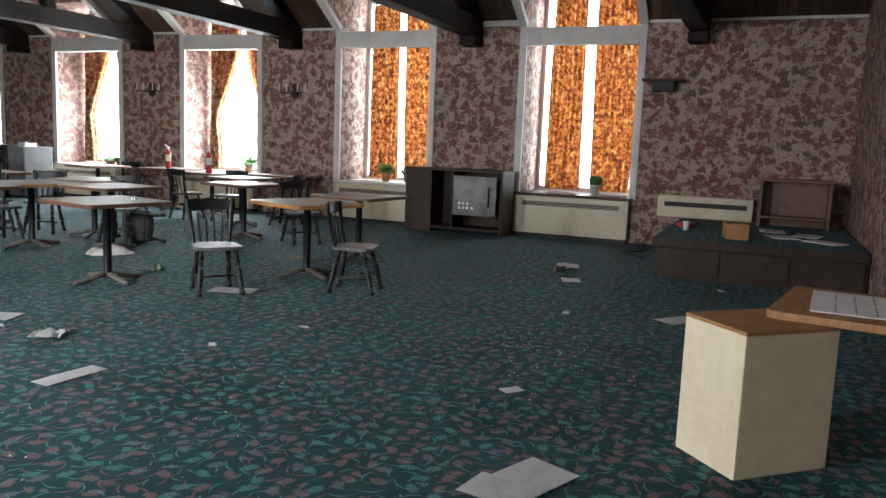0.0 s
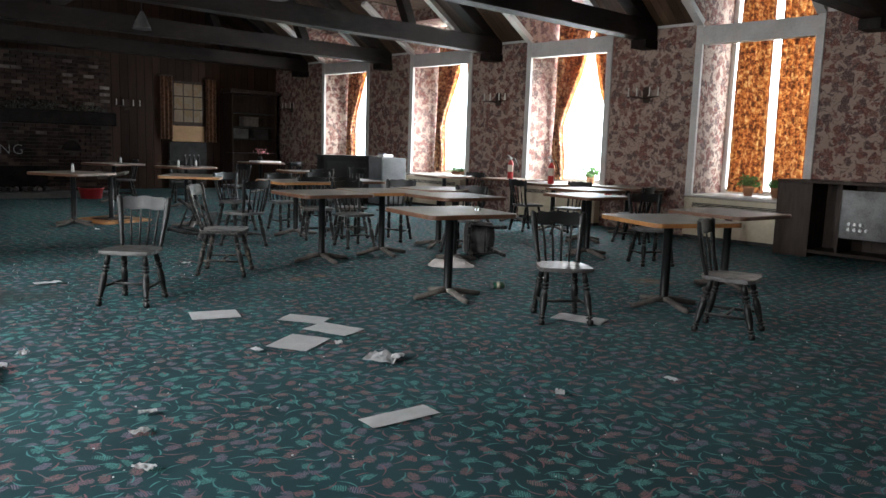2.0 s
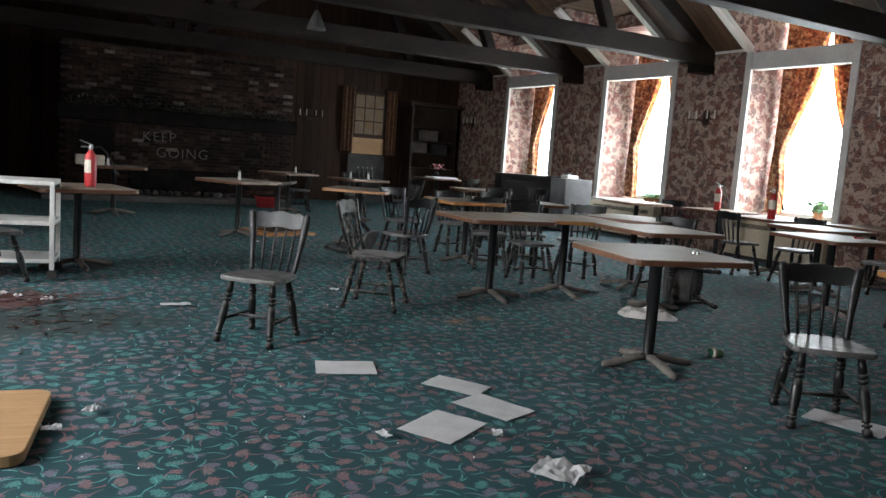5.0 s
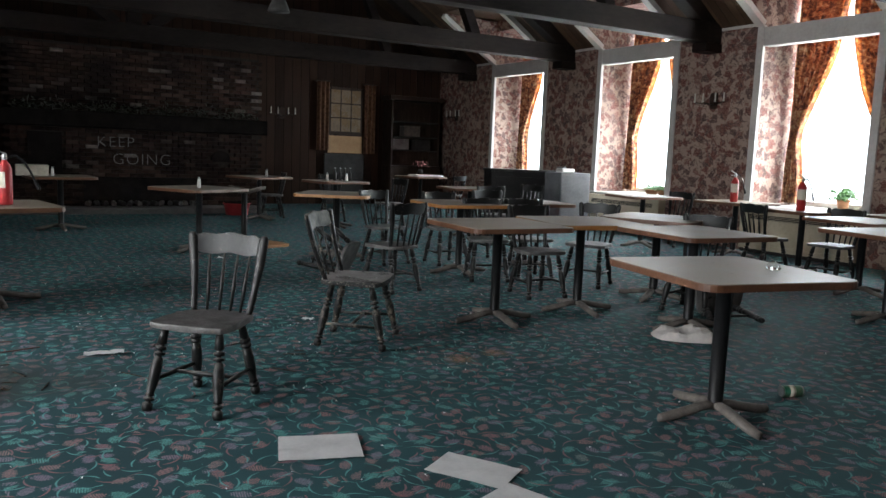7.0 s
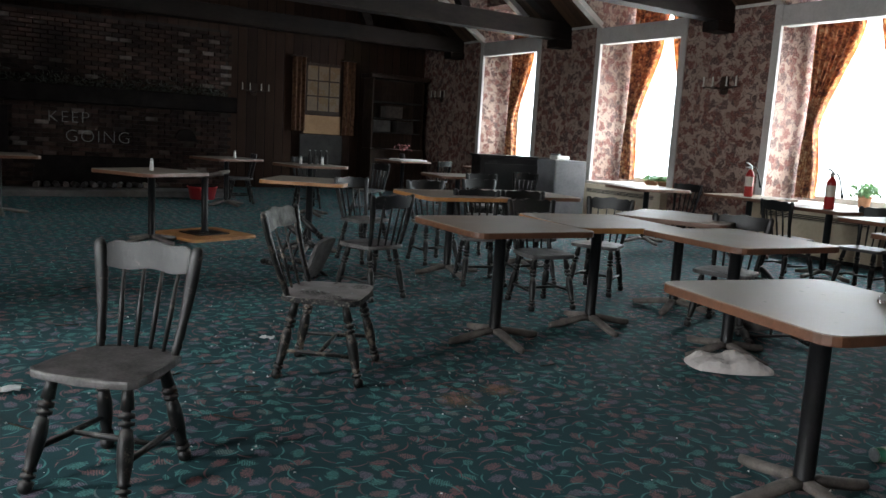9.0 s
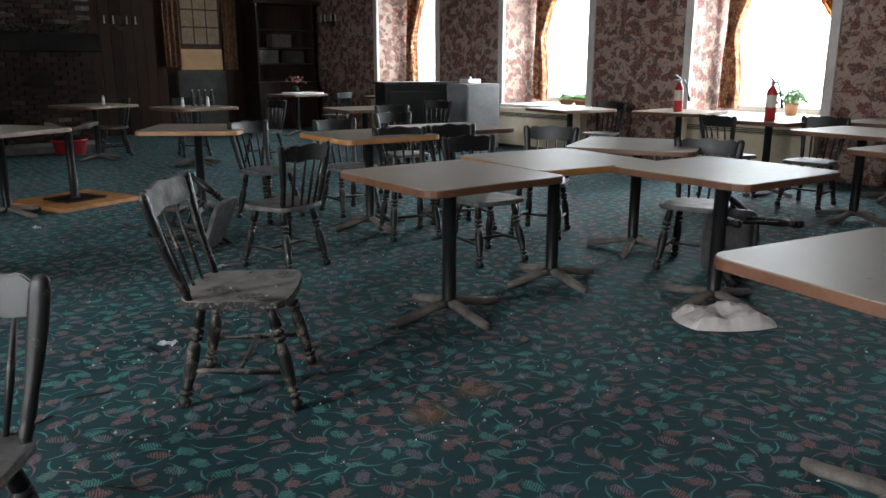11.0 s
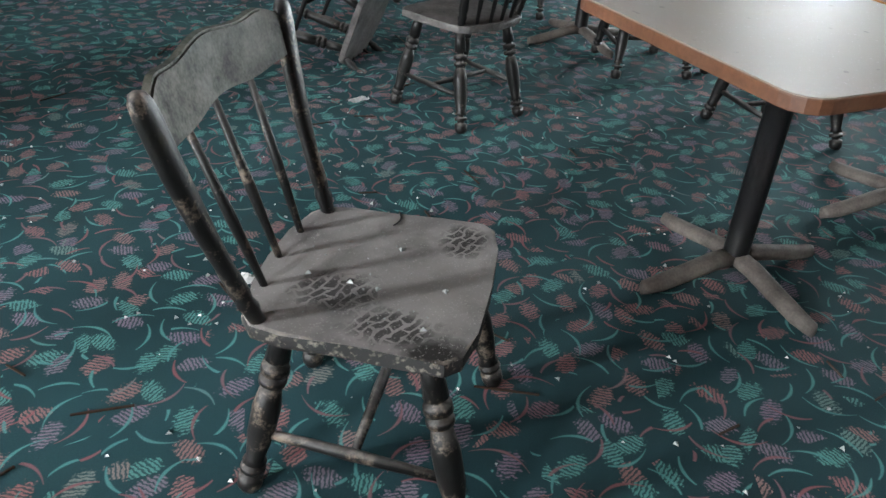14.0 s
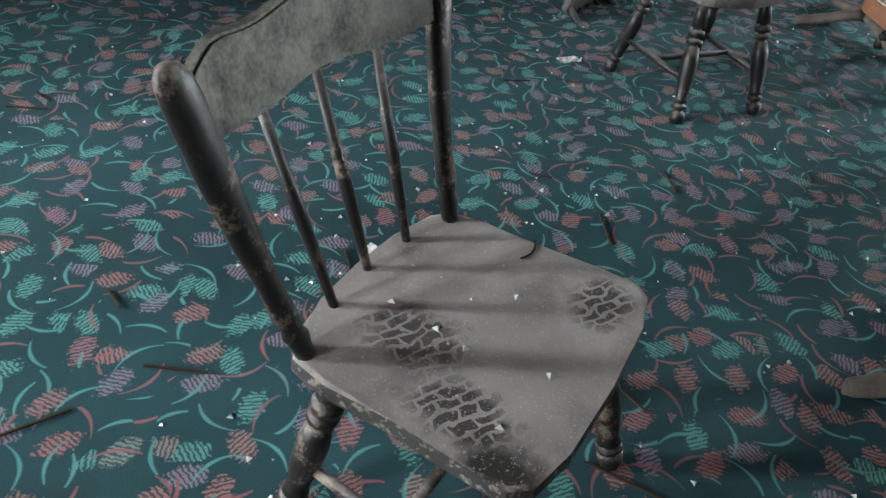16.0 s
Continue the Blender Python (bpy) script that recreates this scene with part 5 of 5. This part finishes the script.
# leaning panel and papers by the far tables
t = thing("flower_bunch", "faded pink dried flowers on a far table", "flowers", m=pose(9.35, 18.6, TOP))
part("vase", turned((0, 0, 0), (0, 0, 0.14), [(0, 0.05), (0.5, 0.07), (1, 0.04)], 12), M_DARKGREY, t, smooth=True)
rng = random.Random(15)
bm = bmesh.new()
for k in range(40):
    p = Vector((rng.gauss(0, 0.09), rng.gauss(0, 0.09), 0.2 + rng.uniform(0, 0.12)))
    q = Vector((rng.uniform(-1, 1), rng.uniform(-1, 1), rng.uniform(-1, 1))).normalized() * 0.03
    r = q.orthogonal().normalized() * 0.025
    bm.faces.new([bm.verts.new(v) for v in (p - q, p + r, p + q, p - r)])
part("petals", bm, worn("dry_petals", (0.35, 0.14, 0.14), (0.2, 0.08, 0.08), 0.9, 20.0), t)["kind"] = "stuff"

# rust-coloured spills, glass crumbs, straws and twigs


def crumbs(name, label, mat_, count, area, size, seed, flatness=0.5):
    rng = random.Random(seed)
    bm = bmesh.new()
    for k in range(count):
        x, y = area(rng)
        r = rng.uniform(*size)
        c = Vector((x, y, r * flatness))
        vs = [bm.verts.new(c + Vector((r * math.cos(q * 2.1 + k), r * math.sin(q * 2.1 + k), -r * flatness + 0.001))) for q in range(3)]
        top = bm.verts.new(c + Vector((rng.uniform(-r, r) * 0.5, rng.uniform(-r, r) * 0.5, r * flatness)))
        bm.faces.new(vs)
        for q in range(3):
            bm.faces.new((vs[q], vs[(q + 1) % 3], top))
    return tagged(part(name, bm, mat_), label, "debris", kind="stuff")


crumbs("broken_glass", "scattered pale glass and plaster crumbs on the carpet", M_PAPERW, 900, lambda r: (r.uniform(-1, 9), r.uniform(1.5, 13)), (0.002, 0.007), 1)
crumbs("plaster_crumbs", "pale plaster crumbs near the walls and chair", M_SHARD, 350, lambda r: (r.uniform(1.5, 5), r.uniform(7, 11)), (0.003, 0.009), 2)
crumbs("foam_crumbs", "scatter of white foam crumbs on the carpet", M_PAPERW, 140, lambda r: (r.gauss(4.0, 0.45), r.gauss(1.75, 0.3)), (0.002, 0.007), 3)
for k, (x, y, s) in enumerate(((3.56, 7.485, 0.05), (3.85, 7.53, 0.06), (6.55, 5.51, 0.12))):
    crumbs("rust_powder", "orange powder spilled on the carpet", M_RUST, 500, lambda r, x=x, y=y, s=s: (r.gauss(x, s), r.gauss(y, s * 0.8)), (0.0008, 0.0026), 20 + k, 0.3)
tw = bmesh.new()
rng = random.Random(77)
for k in range(60):
    x, y, a, l = rng.uniform(0.5, 4.5), rng.uniform(7.5, 12), rng.uniform(0, 6.28), rng.uniform(0.03, 0.08)
    beam((x - l * math.cos(a), y - l * math.sin(a), 0.004), (x + l * math.cos(a), y + l * math.sin(a), 0.006), 0.005, 0.004, 0, tw)
for k in range(60):
    x, y, a, l = rng.gauss(0.6, 0.35), rng.gauss(8.3, 0.35), rng.uniform(0, 6.28), rng.uniform(0.03, 0.09)
    beam((x - l * math.cos(a), y - l * math.sin(a), 0.004), (x + l * math.cos(a), y + l * math.sin(a), 0.01), 0.007, 0.004, 0, tw)
tagged(part("twigs", tw, M_DARK), "dark dry twigs scattered on the carpet", "debris", kind="stuff")
bm = bmesh.new()
rng = random.Random(81)
for k in range(90):
    x, y, a, l = rng.gauss(0.55, 0.22), rng.gauss(8.75, 0.16), rng.uniform(-0.9, 0.9), rng.uniform(0.03, 0.14)
    z = abs(rng.gauss(0, 0.012)) + 0.005
    beam((x - l * math.cos(a), y - l * math.sin(a), z), (x + l * math.cos(a), y + l * math.sin(a), z + rng.uniform(0, 0.02)), 0.010, 0.006, 0, bm)
tagged(part("wood_splinters", bm, M_SPLINT), "dark reddish wood splinters heaped on the carpet", "debris", kind="stuff")
t = thing("wire_scrap", "thin black bent wire lying on a dusty seat", "wire", m=HERO.matrix_basis)
bm = bmesh.new()
pts = [Vector((-0.232 + 0.010 * k, -0.020 + 0.010 * math.sin(k * 0.5), 0.4435)) for k in range(7)]
for a, b in zip(pts, pts[1:]):
    turned(a, b, [(0, 0.002), (1, 0.002)], 6, bm)
part("wire", bm, M_IRON, t)
# crumbs of glass on the chair seat
bm = bmesh.new()
rng = random.Random(6)
for k in range(34):
    x, y, r = rng.uniform(-0.16, 0.18), rng.uniform(-0.16, 0.14), rng.choice((0.0015, 0.002, 0.003, 0.003, 0.008))
    c = Vector((x, y, 0.4412))
    vs = [bm.verts.new(c + Vector((r * math.cos(q * 2.1 + k), r * math.sin(q * 2.1 + k), 0))) for q in range(3)]
    top = bm.verts.new(c + Vector((0, 0, r * 0.8)))
    bm.faces.new(vs)
    for q in range(3):
        bm.faces.new((vs[q], vs[(q + 1) % 3], top))
chips = part("glass_chips", bm, M_SHARD)
chips.matrix_basis = HERO.matrix_basis
tagged(chips, "clear glass chips lying on a dusty chair seat", "debris", kind="stuff")

# bricks of the fireplace: the nearest courses singly, the rest joined
BW, BH = 0.215, 0.072
bm = bmesh.new()
box(-BW / 2 + 0.006, BW / 2 - 0.006, 0, 0.085, -BH / 2 + 0.005, BH / 2 - 0.005, bm=bm)
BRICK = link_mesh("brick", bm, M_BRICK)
rest = bmesh.new()
rng = random.Random(12)
fp = bpy.data.objects["fireplace"]
count = 0
z = 0.12 + BH / 2
row = 0
while z < 2.95:
    x = CX0 + BW / 2 + (row % 2) * BW / 2
    while x < CX1 - BW / 3:
        hole = (2.5 < x < 4.45 and z < 0.62) or (1.62 < x < 2.16 and 0.55 < z < 1.40) or ((x - 4.95) ** 2 + (z - 1.02) ** 2 < 0.2 ** 2) or 1.5 < z < 1.78
        if not hole:
            yo = CY - 0.028 + rng.uniform(-0.008, 0.008)
            if count < 300 and 2.2 < x < 4.6:
                o = new("brick", BRICK)
                o.parent = fp
                o.location = (x, yo, z)
                count += 1
            else:
                box(x - BW / 2 + 0.006, x + BW / 2 - 0.006, yo, yo + 0.085, z - BH / 2 + 0.005, z + BH / 2 - 0.005, bm=rest)
        x += BW
    z += BH
    row += 1
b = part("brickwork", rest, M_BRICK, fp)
b["kind"] = "stuff"
